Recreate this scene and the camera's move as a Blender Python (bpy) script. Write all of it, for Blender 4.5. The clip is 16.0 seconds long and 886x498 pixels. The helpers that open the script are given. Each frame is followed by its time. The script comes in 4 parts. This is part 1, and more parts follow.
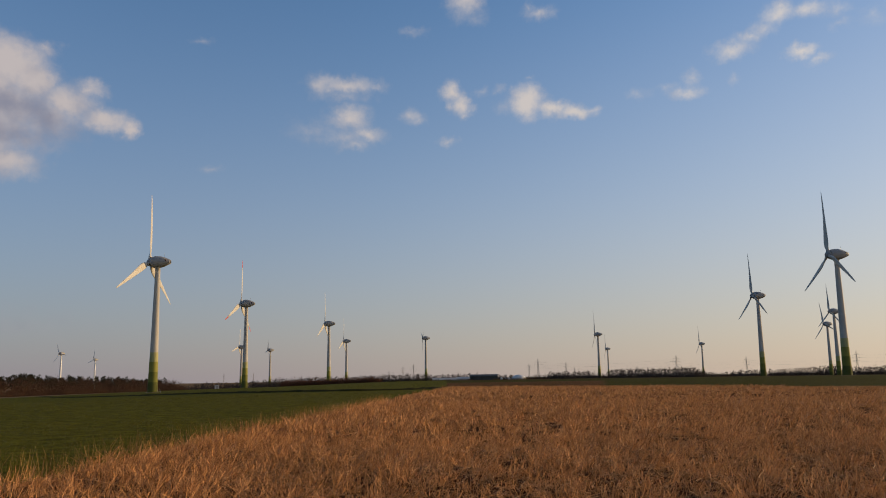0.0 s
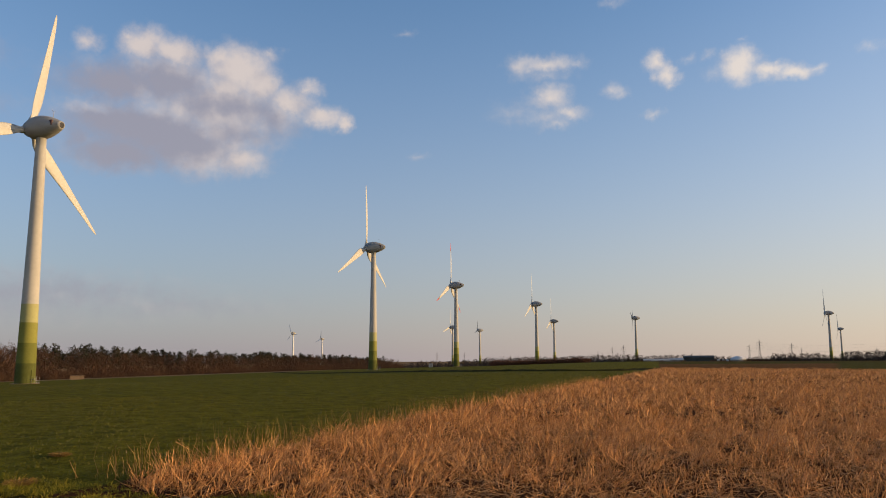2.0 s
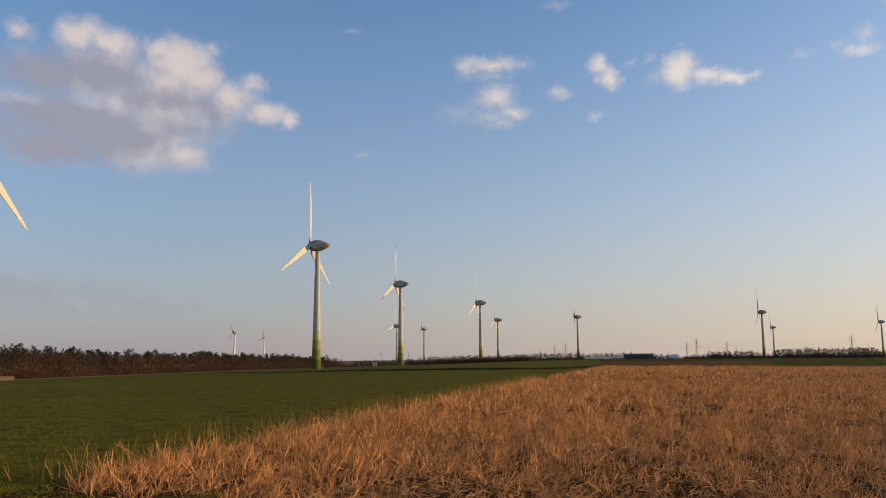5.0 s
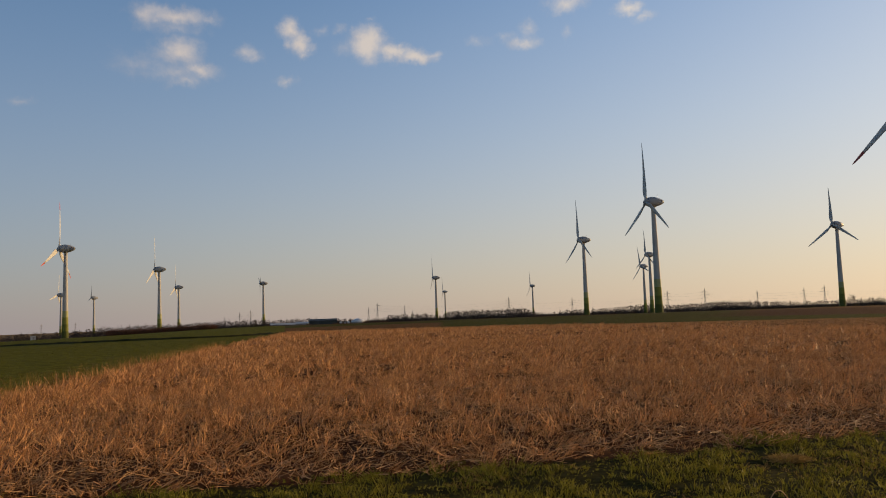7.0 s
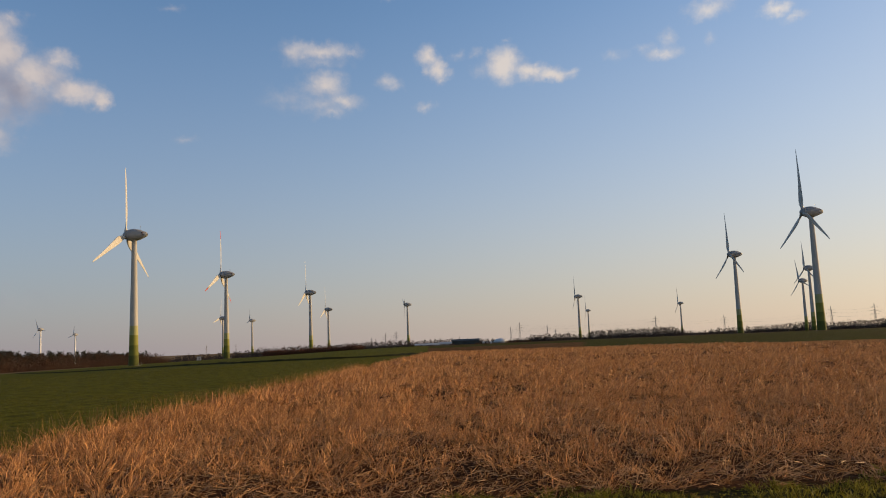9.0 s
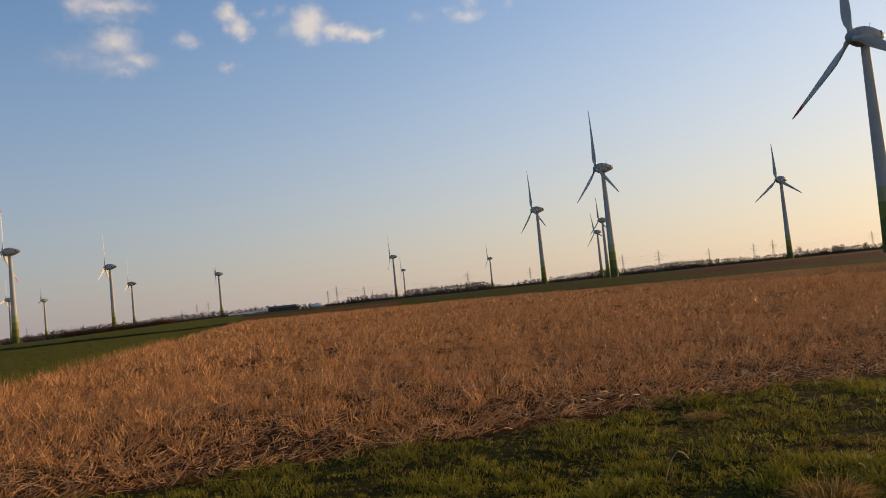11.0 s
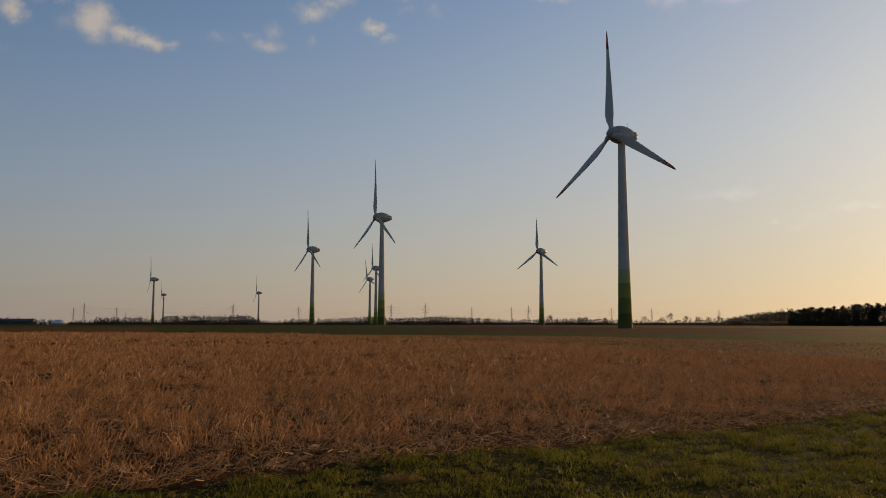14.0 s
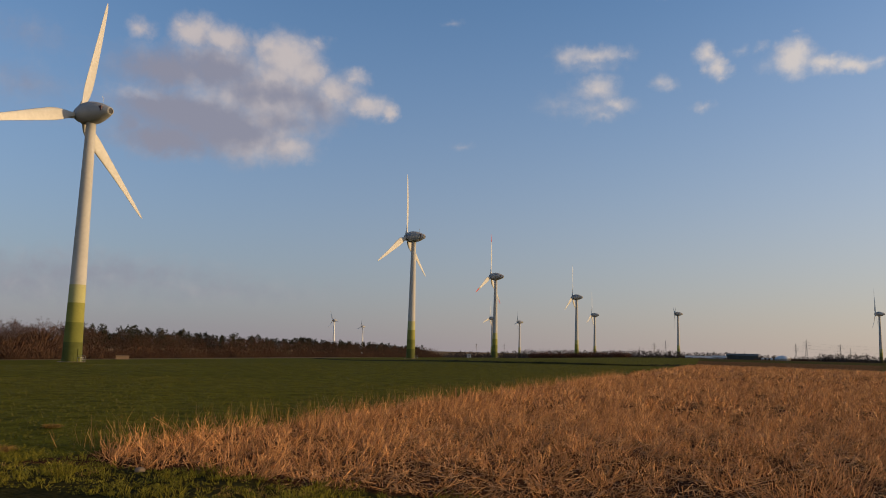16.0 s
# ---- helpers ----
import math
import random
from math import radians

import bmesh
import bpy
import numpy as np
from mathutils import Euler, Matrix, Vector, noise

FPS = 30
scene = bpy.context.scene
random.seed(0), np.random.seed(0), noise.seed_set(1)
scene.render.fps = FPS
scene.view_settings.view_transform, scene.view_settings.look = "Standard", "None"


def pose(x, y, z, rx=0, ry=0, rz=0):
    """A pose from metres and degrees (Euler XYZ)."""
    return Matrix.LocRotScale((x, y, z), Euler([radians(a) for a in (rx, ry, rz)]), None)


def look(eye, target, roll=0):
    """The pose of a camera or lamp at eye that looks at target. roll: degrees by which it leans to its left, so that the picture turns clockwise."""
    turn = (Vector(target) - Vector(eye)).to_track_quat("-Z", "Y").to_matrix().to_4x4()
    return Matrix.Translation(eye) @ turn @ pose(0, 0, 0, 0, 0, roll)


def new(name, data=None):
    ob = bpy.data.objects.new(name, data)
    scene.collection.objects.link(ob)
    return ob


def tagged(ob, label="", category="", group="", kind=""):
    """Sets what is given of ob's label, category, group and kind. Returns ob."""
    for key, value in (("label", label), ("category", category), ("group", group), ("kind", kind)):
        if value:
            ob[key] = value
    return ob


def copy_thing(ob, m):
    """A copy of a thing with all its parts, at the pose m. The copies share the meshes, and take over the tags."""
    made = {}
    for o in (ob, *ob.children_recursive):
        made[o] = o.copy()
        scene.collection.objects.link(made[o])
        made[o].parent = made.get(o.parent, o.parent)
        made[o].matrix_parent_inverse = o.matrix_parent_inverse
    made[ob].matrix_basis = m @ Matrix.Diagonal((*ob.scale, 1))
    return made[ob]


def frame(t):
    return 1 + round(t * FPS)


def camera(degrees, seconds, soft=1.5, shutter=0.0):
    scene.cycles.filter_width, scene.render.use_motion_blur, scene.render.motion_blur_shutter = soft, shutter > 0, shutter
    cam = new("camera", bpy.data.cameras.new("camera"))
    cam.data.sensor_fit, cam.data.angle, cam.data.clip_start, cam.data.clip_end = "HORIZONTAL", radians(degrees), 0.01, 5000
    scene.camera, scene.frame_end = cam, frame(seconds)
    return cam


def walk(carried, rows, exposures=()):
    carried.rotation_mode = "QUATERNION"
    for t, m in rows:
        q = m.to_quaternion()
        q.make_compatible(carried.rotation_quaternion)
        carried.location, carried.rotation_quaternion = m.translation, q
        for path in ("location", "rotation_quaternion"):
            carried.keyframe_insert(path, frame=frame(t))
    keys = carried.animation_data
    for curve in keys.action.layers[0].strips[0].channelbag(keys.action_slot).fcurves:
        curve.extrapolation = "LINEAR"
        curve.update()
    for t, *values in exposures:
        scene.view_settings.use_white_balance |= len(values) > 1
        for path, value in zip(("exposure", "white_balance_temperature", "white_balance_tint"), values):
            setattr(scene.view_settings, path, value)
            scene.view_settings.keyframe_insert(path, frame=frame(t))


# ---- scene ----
# ---------------- camera and walk ----------------
cam = camera(59.13, 16.0, soft=1.0)


def view(x, y, z, heading, tilt, roll):
    """Pose of a camera that looks to the compass heading (degrees clockwise from +y), tilted up."""
    return pose(x, y, z, 90 + tilt, 0, -heading) @ pose(0, 0, 0, 0, 0, roll)


walk(cam, [
    (0, view(-0.00, 0.00, 1.65, -0.09, 9.32, -0.84)),
    (0.5, view(-0.02, -0.05, 1.65, -6.87, 9.72, 0.53)),
    (1, view(-0.02, -0.10, 1.66, -13.95, 9.55, 1.27)),
    (1.5, view(-0.03, -0.08, 1.65, -15.37, 8.25, 0.88)),
    (2, view(-0.01, -0.09, 1.67, -15.22, 8.03, -0.30)),
    (2.5, view(0.00, -0.08, 1.67, -15.28, 7.99, -0.86)),
    (3, view(0.00, -0.07, 1.66, -15.35, 7.71, -1.10)),
    (3.2, view(0.01, -0.06, 1.66, -15.34, 7.72, -1.17)),
    (5.3, view(-0.01, -0.18, 1.67, -8.69, 7.98, -0.10)),
    (5.5, view(-0.01, -0.14, 1.66, -2.91, 7.84, -0.70)),
    (6, view(0.00, -0.02, 1.66, 10.22, 5.64, -0.88)),
    (6.5, view(0.02, 0.02, 1.64, 13.59, 4.13, -0.83)),
    (7, view(0.15, -0.03, 1.65, 11.59, 4.96, -2.01)),
    (7.5, view(0.36, -0.09, 1.65, 5.42, 4.96, -2.04)),
    (8, view(0.42, -0.11, 1.64, 3.01, 5.51, -1.98)),
    (8.2, view(0.44, -0.08, 1.64, 3.01, 6.15, -1.85)),
    (10.3, view(0.67, 0.08, 1.65, -1.88, 7.07, -3.74)),
    (10.5, view(0.68, 0.08, 1.64, 1.74, 6.05, -4.78)),
    (11, view(0.78, 0.11, 1.62, 14.66, 3.07, -5.91)),
    (11.5, view(1.01, 0.04, 1.62, 17.72, 2.66, -4.98)),
    (12, view(1.17, 0.06, 1.62, 27.22, -4.23, -3.14)),
    (12.5, view(1.28, 0.14, 1.64, 33.05, 1.77, -2.11)),
    (13, view(1.36, 0.12, 1.66, 31.99, 4.86, -1.14)),
    (13.5, view(1.39, 0.10, 1.66, 31.55, 5.32, -0.77)),
    (14, view(1.37, 0.10, 1.67, 31.22, 5.32, 0.09)),
    (14.5, view(1.35, 0.09, 1.67, 30.93, 6.03, 0.10)),
    (15, view(1.31, 0.07, 1.66, 27.49, 7.99, 0.69)),
    (15.5, view(1.23, 0.00, 1.67, 5.03, 7.38, 1.89)),
    (16, view(1.22, -0.05, 1.63, -18.33, 7.30, 1.35)),
], exposures=[
    (0, -0.22, 6750, 10), (1.0, -0.06, 6800, 10), (1.5, 0.12, 6950, 10), (3.2, 0.1, 7050, 10), (5.5, 0.12, 6900, 10), (6.5, -0.15, 7150, 10), (7.5, -0.17, 7050, 10),
    (8.2, -0.08, 6950, 10), (10.5, 0.0, 6900, 10), (12.1, -0.2, 6850, 10), (12.5, -0.55, 7100, 10), (13.0, -0.85, 7100, 10), (13.5, -0.78, 7100, 10), (14.0, -0.68, 7100, 10),
    (15.0, -0.78, 7000, 10), (15.5, -0.6, 6700, 10), (16, -0.17, 6700, 10)])

# ---------------- sky, sun ----------------
SUN_HEADING, SUN_HEIGHT = 72.0, 9.0
world = bpy.data.worlds.new("evening_sky")
scene.world = world
world.use_nodes = True


class Nodes:
    """Short hand for building a node tree."""

    def __init__(self, tree):
        self.tree = tree

    def add(self, kind, **settings):
        n = self.tree.nodes.new(kind)
        for key, value in settings.items():
            if key == "operation":
                n.operation = value
            elif key == "data_type":
                n.data_type = value
            elif key == "blend_type":
                n.blend_type = value
            elif key == "sky_type":
                n.sky_type = value
            elif key == "interpolation_type":
                n.interpolation_type = value
        return n

    def plug(self, socket, value):
        if isinstance(value, bpy.types.NodeSocket):
            self.tree.links.new(value, socket)
        elif value is not None:
            socket.default_value = value

    def math(self, op, a, b=None, clamp=False):
        n = self.add("ShaderNodeMath", operation=op)
        n.use_clamp = clamp
        self.plug(n.inputs[0], a)
        self.plug(n.inputs[1], b)
        return n.outputs[0]

    def vmath(self, op, a, b=None):
        n = self.add("ShaderNodeVectorMath", operation=op)
        self.plug(n.inputs[0], a)
        self.plug(n.inputs[1], b)
        return n.outputs["Value"] if op in ("LENGTH", "DOT_PRODUCT") else n.outputs[0]

    def mix(self, fac, a, b, blend="MIX"):
        n = self.add("ShaderNodeMix", data_type="RGBA", blend_type=blend)
        self.plug(n.inputs[0], fac)
        self.plug(n.inputs[6], a)
        self.plug(n.inputs[7], b)
        return n.outputs[2]

    def ramp(self, value, lo, hi, to_lo=0.0, to_hi=1.0, smooth=True):
        n = self.add("ShaderNodeMapRange", interpolation_type="SMOOTHSTEP" if smooth else "LINEAR")
        for socket, v in zip(n.inputs, (value, lo, hi, to_lo, to_hi)):
            self.plug(socket, v)
        return n.outputs[0]

    def noise(self, vector, scale, detail=3.0, rough=0.55):
        n = self.add("ShaderNodeTexNoise")
        self.plug(n.inputs["Vector"], vector)
        n.inputs["Scale"].default_value = scale
        n.inputs["Detail"].default_value = detail
        n.inputs["Roughness"].default_value = rough
        return n.outputs[0]


def build_sky():
    world.node_tree.nodes.clear()
    k = Nodes(world.node_tree)
    coord = k.add("ShaderNodeTexCoord").outputs["Generated"]
    sky = k.add("ShaderNodeTexSky", sky_type="NISHITA")
    sky.sun_disc = False
    sky.sun_elevation, sky.sun_rotation = radians(SUN_HEIGHT), radians(SUN_HEADING)
    sky.altitude, sky.air_density, sky.dust_density, sky.ozone_density = 50, 1.0, 0.35, 3.0
    # heading and height of the direction, in degrees
    sep = k.add("ShaderNodeSeparateXYZ")
    k.plug(sep.inputs[0], coord)
    heading = k.math("MULTIPLY", k.math("ARCTAN2", sep.outputs[0], sep.outputs[1]), 57.2958)
    height = k.math("MULTIPLY", k.math("ARCSINE", sep.outputs[2]), 57.2958)
    flat = k.add("ShaderNodeCombineXYZ")
    k.plug(flat.inputs[0], heading)
    k.plug(flat.inputs[1], height)
    flat = flat.outputs[0]

    # clouds: puffs (heading, height, half width, half height, thickness), sunlit or in shade
    lit_puffs, shade_puffs = [], []

    def puff(h, e, w, t, d=1.0, side=lit_puffs):
        side.append((h, e, w, t, d))

    # large lit
    puff(-37.0, 21.3, 1.40, 1.05, 0.90)
    puff(-34.8, 21.0, 1.63, 0.95, 0.90)
    puff(-38.0, 21.8, 0.55, 0.45, 0.60)
    puff(-31.8, 21.0, 1.17, 0.77, 0.80)
    puff(-30.3, 20.2, 2.12, 1.48, 1.00)
    puff(-31.3, 19.0, 1.68, 1.18, 0.90)
    puff(-28.8, 19.4, 1.28, 1.19, 0.90)
    puff(-28.3, 21.5, 0.86, 0.47, 0.50)
    puff(-26.7, 18.3, 1.72, 1.12, 0.85)
    puff(-25.2, 19.4, 0.95, 0.56, 0.60)
    puff(-24.5, 17.4, 1.51, 0.73, 0.80)
    puff(-22.8, 17.0, 0.69, 0.57, 0.80)
    puff(-30.2, 14.2, 1.88, 1.02, 0.80)
    puff(-32.2, 13.9, 1.64, 0.89, 0.60)
    puff(-34.4, 17.3, 2.45, 0.86, 0.60)
    puff(-31.2, 16.8, 2.51, 1.00, 0.60)
    puff(-40.7, 21.1, 0.76, 0.66, 0.60)
    puff(-40.7, 17.0, 1.32, 0.30, 0.50)
    # large shade
    puff(-38.4, 18.6, 3.75, 1.29, 0.85, shade_puffs)
    puff(-35.3, 19.1, 3.68, 1.54, 0.90, shade_puffs)
    puff(-31.6, 17.7, 4.63, 1.98, 0.95, shade_puffs)
    puff(-27.9, 17.2, 2.13, 1.21, 0.75, shade_puffs)
    puff(-38.6, 16.2, 3.52, 1.16, 0.90, shade_puffs)
    puff(-36.3, 15.7, 4.43, 1.57, 1.00, shade_puffs)
    puff(-38.1, 14.0, 3.52, 1.10, 0.90, shade_puffs)
    puff(-33.5, 14.8, 3.70, 1.60, 1.00, shade_puffs)
    puff(-31.1, 16.0, 3.35, 1.40, 0.80, shade_puffs)
    puff(-40.8, 14.8, 1.31, 1.34, 0.60, shade_puffs)
    puff(-47.5, 19.6, 2.76, 1.05, 0.30, shade_puffs)
    puff(-47.5, 16.4, 2.73, 1.25, 0.40, shade_puffs)
    puff(-46.7, 14.4, 2.40, 0.44, 0.30, shade_puffs)
    puff(-42.9, 4.4, 9.72, 1.46, 0.50, shade_puffs)
    puff(-34.5, 3.8, 8.07, 1.01, 0.36, shade_puffs)
    puff(-46.5, 3.6, 5.50, 1.49, 0.50, shade_puffs)
    # middle
    puff(-7.3, 21.1, 2.11, 0.55, 0.65)
    puff(-5.0, 21.1, 0.83, 0.31, 0.40)
    puff(-9.2, 21.0, 1.07, 0.63, 0.50)
    puff(-7.5, 20.3, 2.11, 0.47, 0.35)
    puff(-7.1, 18.7, 1.47, 0.88, 0.65)
    puff(-5.7, 17.7, 1.16, 0.48, 0.60)
    puff(-7.3, 17.4, 2.30, 0.56, 0.35)
    puff(-9.8, 17.8, 1.92, 0.89, 0.28)
    puff(-6.7, 16.9, 1.05, 0.40, 0.40)
    puff(-2.4, 19.1, 0.81, 0.55, 0.50)
    puff(-1.9, 18.7, 0.56, 0.31, 0.35)
    puff(0.7, 20.7, 0.79, 0.64, 0.75)
    puff(1.4, 19.7, 0.78, 0.76, 0.75)
    puff(1.7, 18.9, 0.54, 0.38, 0.50)
    puff(0.5, 17.2, 0.63, 0.35, 0.40)
    puff(6.5, 19.7, 1.16, 0.95, 0.90)
    puff(7.2, 20.1, 0.86, 0.44, 0.50)
    puff(8.4, 19.2, 1.05, 0.58, 0.80)
    puff(10.0, 18.8, 1.19, 0.50, 0.75)
    puff(8.9, 19.7, 0.35, 0.29, 0.50)
    puff(11.3, 18.9, 0.60, 0.35, 0.45)
    puff(4.7, 19.4, 0.82, 0.60, 0.30)
    puff(3.0, 20.6, 0.57, 0.30, 0.28)
    puff(4.5, 20.6, 0.45, 0.26, 0.30)
    puff(6.6, 21.3, 0.36, 0.22, 0.28)
    puff(-18.0, 23.5, 0.62, 0.27, 0.30)
    puff(-17.1, 14.8, 0.69, 0.29, 0.30)
    # upper
    puff(1.9, 26.8, 1.35, 0.84, 0.60)
    puff(2.5, 25.8, 1.26, 0.47, 0.30)
    puff(7.6, 25.9, 1.24, 0.46, 0.45)
    puff(6.7, 26.4, 0.53, 0.38, 0.35)
    puff(-2.1, 24.8, 1.12, 0.27, 0.30)
    puff(21.5, 21.9, 1.34, 0.52, 0.55)
    puff(22.6, 22.5, 0.95, 0.44, 0.50)
    puff(23.7, 22.8, 0.93, 0.51, 0.45)
    puff(24.7, 23.7, 1.11, 0.65, 0.60)
    puff(26.6, 23.6, 1.25, 0.50, 0.50)
    puff(28.3, 23.1, 0.87, 0.42, 0.35)
    puff(28.5, 22.2, 0.69, 0.28, 0.28)
    puff(25.9, 21.1, 1.00, 0.36, 0.65)
    puff(27.0, 20.4, 0.77, 0.29, 0.45)
    puff(30.6, 22.4, 0.99, 0.52, 0.28)
    puff(18.2, 19.5, 1.11, 0.35, 0.50)
    puff(18.5, 20.4, 0.64, 0.54, 0.40)
    puff(16.9, 20.0, 0.81, 0.31, 0.30)
    puff(14.6, 19.7, 0.91, 0.47, 0.28)
    puff(21.4, 20.0, 0.38, 0.46, 0.30)
    # sunward
    puff(40.0, 23.6, 1.69, 0.69, 0.80)
    puff(41.3, 23.9, 1.05, 0.38, 0.50)
    puff(38.8, 23.5, 0.85, 0.54, 0.60)
    puff(48.0, 22.6, 1.24, 0.74, 0.60)
    puff(46.8, 22.2, 0.79, 0.38, 0.35)
    puff(52.5, 22.7, 1.63, 1.00, 1.00)
    puff(54.3, 22.5, 1.40, 0.78, 0.90)
    puff(56.0, 22.7, 1.70, 0.69, 0.80)
    puff(51.4, 22.1, 0.81, 0.55, 0.60)
    puff(32.4, 25.3, 3.53, 0.84, 0.80)
    puff(35.0, 24.7, 1.75, 0.46, 0.60)
    # veils
    puff(52.0, 8.9, 2.04, 0.39, 0.42)
    puff(49.7, 8.8, 1.54, 0.48, 0.28)
    puff(54.5, 6.8, 0.51, 0.23, 0.45)
    puff(59.0, 7.5, 1.01, 0.26, 0.38)
    puff(60.4, 7.5, 0.46, 0.22, 0.40)
    puff(55.9, 6.4, 0.71, 0.39, 0.25)
    puff(61.3, 4.8, 0.80, 0.44, 0.28)
    puff(56.9, 7.2, 1.39, 0.38, 0.25)

    # two scales of turbulence push the outlines about
    def turbulence(scale, detail):
        n = k.add("ShaderNodeTexNoise")
        k.plug(n.inputs["Vector"], flat)
        n.inputs["Scale"].default_value, n.inputs["Detail"].default_value, n.inputs["Roughness"].default_value = scale, detail, 0.6
        return k.vmath("SUBTRACT", n.outputs["Color"], (0.5, 0.5, 0.5))

    warp = k.vmath("MULTIPLY", turbulence(0.55, 4.0), (1.9, 1.4, 0))
    swirl = k.vmath("MULTIPLY", turbulence(1.6, 3.0), (0.55, 0.45, 0))
    bent = k.vmath("ADD", flat, k.vmath("ADD", warp, swirl))
    fine = k.math("SUBTRACT", k.noise(flat, 1.3, 5.0, 0.6), 0.5)

    def cover(group):
        """How deep a direction lies within a group of puffs, above 0 inside."""
        total = None
        for h, e, w, t, d in group:
            q = k.vmath("MULTIPLY", k.vmath("SUBTRACT", bent, (h, e, 0)), (1 / w, 1 / t, 0))
            part_of = k.math("MULTIPLY", k.math("SUBTRACT", 1.75, k.vmath("LENGTH", q)), d)
            if total is None:
                total = part_of
            else:
                n = k.add("ShaderNodeMath", operation="SMOOTH_MAX")
                n.inputs[2].default_value = 0.3
                k.plug(n.inputs[0], total)
                k.plug(n.inputs[1], part_of)
                total = n.outputs[0]
        return total

    bright, dim = cover(lit_puffs), cover(shade_puffs)
    here = k.math("ADD", k.math("MAXIMUM", bright, dim), k.math("MULTIPLY", fine, 0.55))
    body = k.ramp(here, 0.05, 1.35)
    # billows: relief of the cloud's side that faces the sun
    relief = k.math("SUBTRACT", k.noise(flat, 0.6, 3.0, 0.5), k.noise(k.vmath("ADD", flat, (0.7, 0.5, 0)), 0.6, 3.0, 0.5))
    lit = k.ramp(k.math("ADD", k.math("SUBTRACT", k.math("MAXIMUM", bright, -0.4), k.math("MAXIMUM", dim, 0.0)), k.math("MULTIPLY", relief, 1.7)), -1.35, 1.1)
    shade = k.mix(lit, CLOUD_SHADE, CLOUD_LIT)
    # warm haze near the horizon, warmer towards the sun
    to_sun = k.math("POWER", k.ramp(heading, -40, 72, 0, 1, False), 1.5)
    glow = k.mix(k.ramp(height, 1, 15), HAZE_SUN, HAZE_SUN_HIGH)
    haze = k.mix(to_sun, HAZE_AWAY, glow)
    low = k.math("POWER", k.ramp(height, 0, 32, 1, 0, False), k.ramp(heading, -5, 68, 1.9, 0.52, False))
    air = k.mix(1.0, sky.outputs[0], SKY_TINT, "MULTIPLY")
    air = k.mix(k.math("MULTIPLY", low, 0.9), air, haze)
    shade = k.mix(1.0, shade, k.mix(to_sun, (1, 1, 1, 1), (1.6, 1.72, 1.58, 1)), "MULTIPLY")
    veil = k.mix(1.0, air, k.ramp(heading, 30, 52, 0.0, 1.2), "MULTIPLY")
    shade = k.mix(1.0, shade, veil, "LIGHTEN")
    colour = k.mix(k.math("MULTIPLY", body, 0.86), air, shade)
    # deeper towards the zenith and away from the sun
    away = k.ramp(k.vmath("DOT_PRODUCT", coord, (math.sin(radians(SUN_HEADING)), math.cos(radians(SUN_HEADING)), 0)), -1.0, -0.5, 0.68, 1.0)
    depth = k.math("MULTIPLY", away, k.ramp(height, 26, 80, 1.0, 0.5))
    colour = k.mix(1.0, colour, depth, "MULTIPLY")
    back = k.add("ShaderNodeBackground")
    k.plug(back.inputs[0], colour)
    back.inputs[1].default_value = SKY_STRENGTH
    k.plug(k.add("ShaderNodeOutputWorld").inputs[0], back.outputs[0])


SKY_STRENGTH = 0.1
SKY_TINT = (1.9, 2.04, 2.22, 1)
HAZE_AWAY = (2.85, 2.7, 3.4, 1)
HAZE_SUN = (11.3, 8.5, 5.7, 1)
HAZE_SUN_HIGH = (10.7, 9.4, 7.7, 1)
CLOUD_LIT = (6.5, 5.75, 5.6, 1)
CLOUD_SHADE = (3.0, 2.95, 3.7, 1)
build_sky()

sun = new("sun", bpy.data.lights.new("sun", "SUN"))
sun.data.energy, sun.data.angle, sun.data.color = 5.0, radians(0.6), (1.0, 0.68, 0.35)
_s, _e = radians(SUN_HEADING), radians(SUN_HEIGHT)
sun_way = Vector((math.sin(_s) * math.cos(_e), math.cos(_s) * math.cos(_e), math.sin(_e)))
sun.matrix_world = look(sun_way * 100, (0, 0, 0))


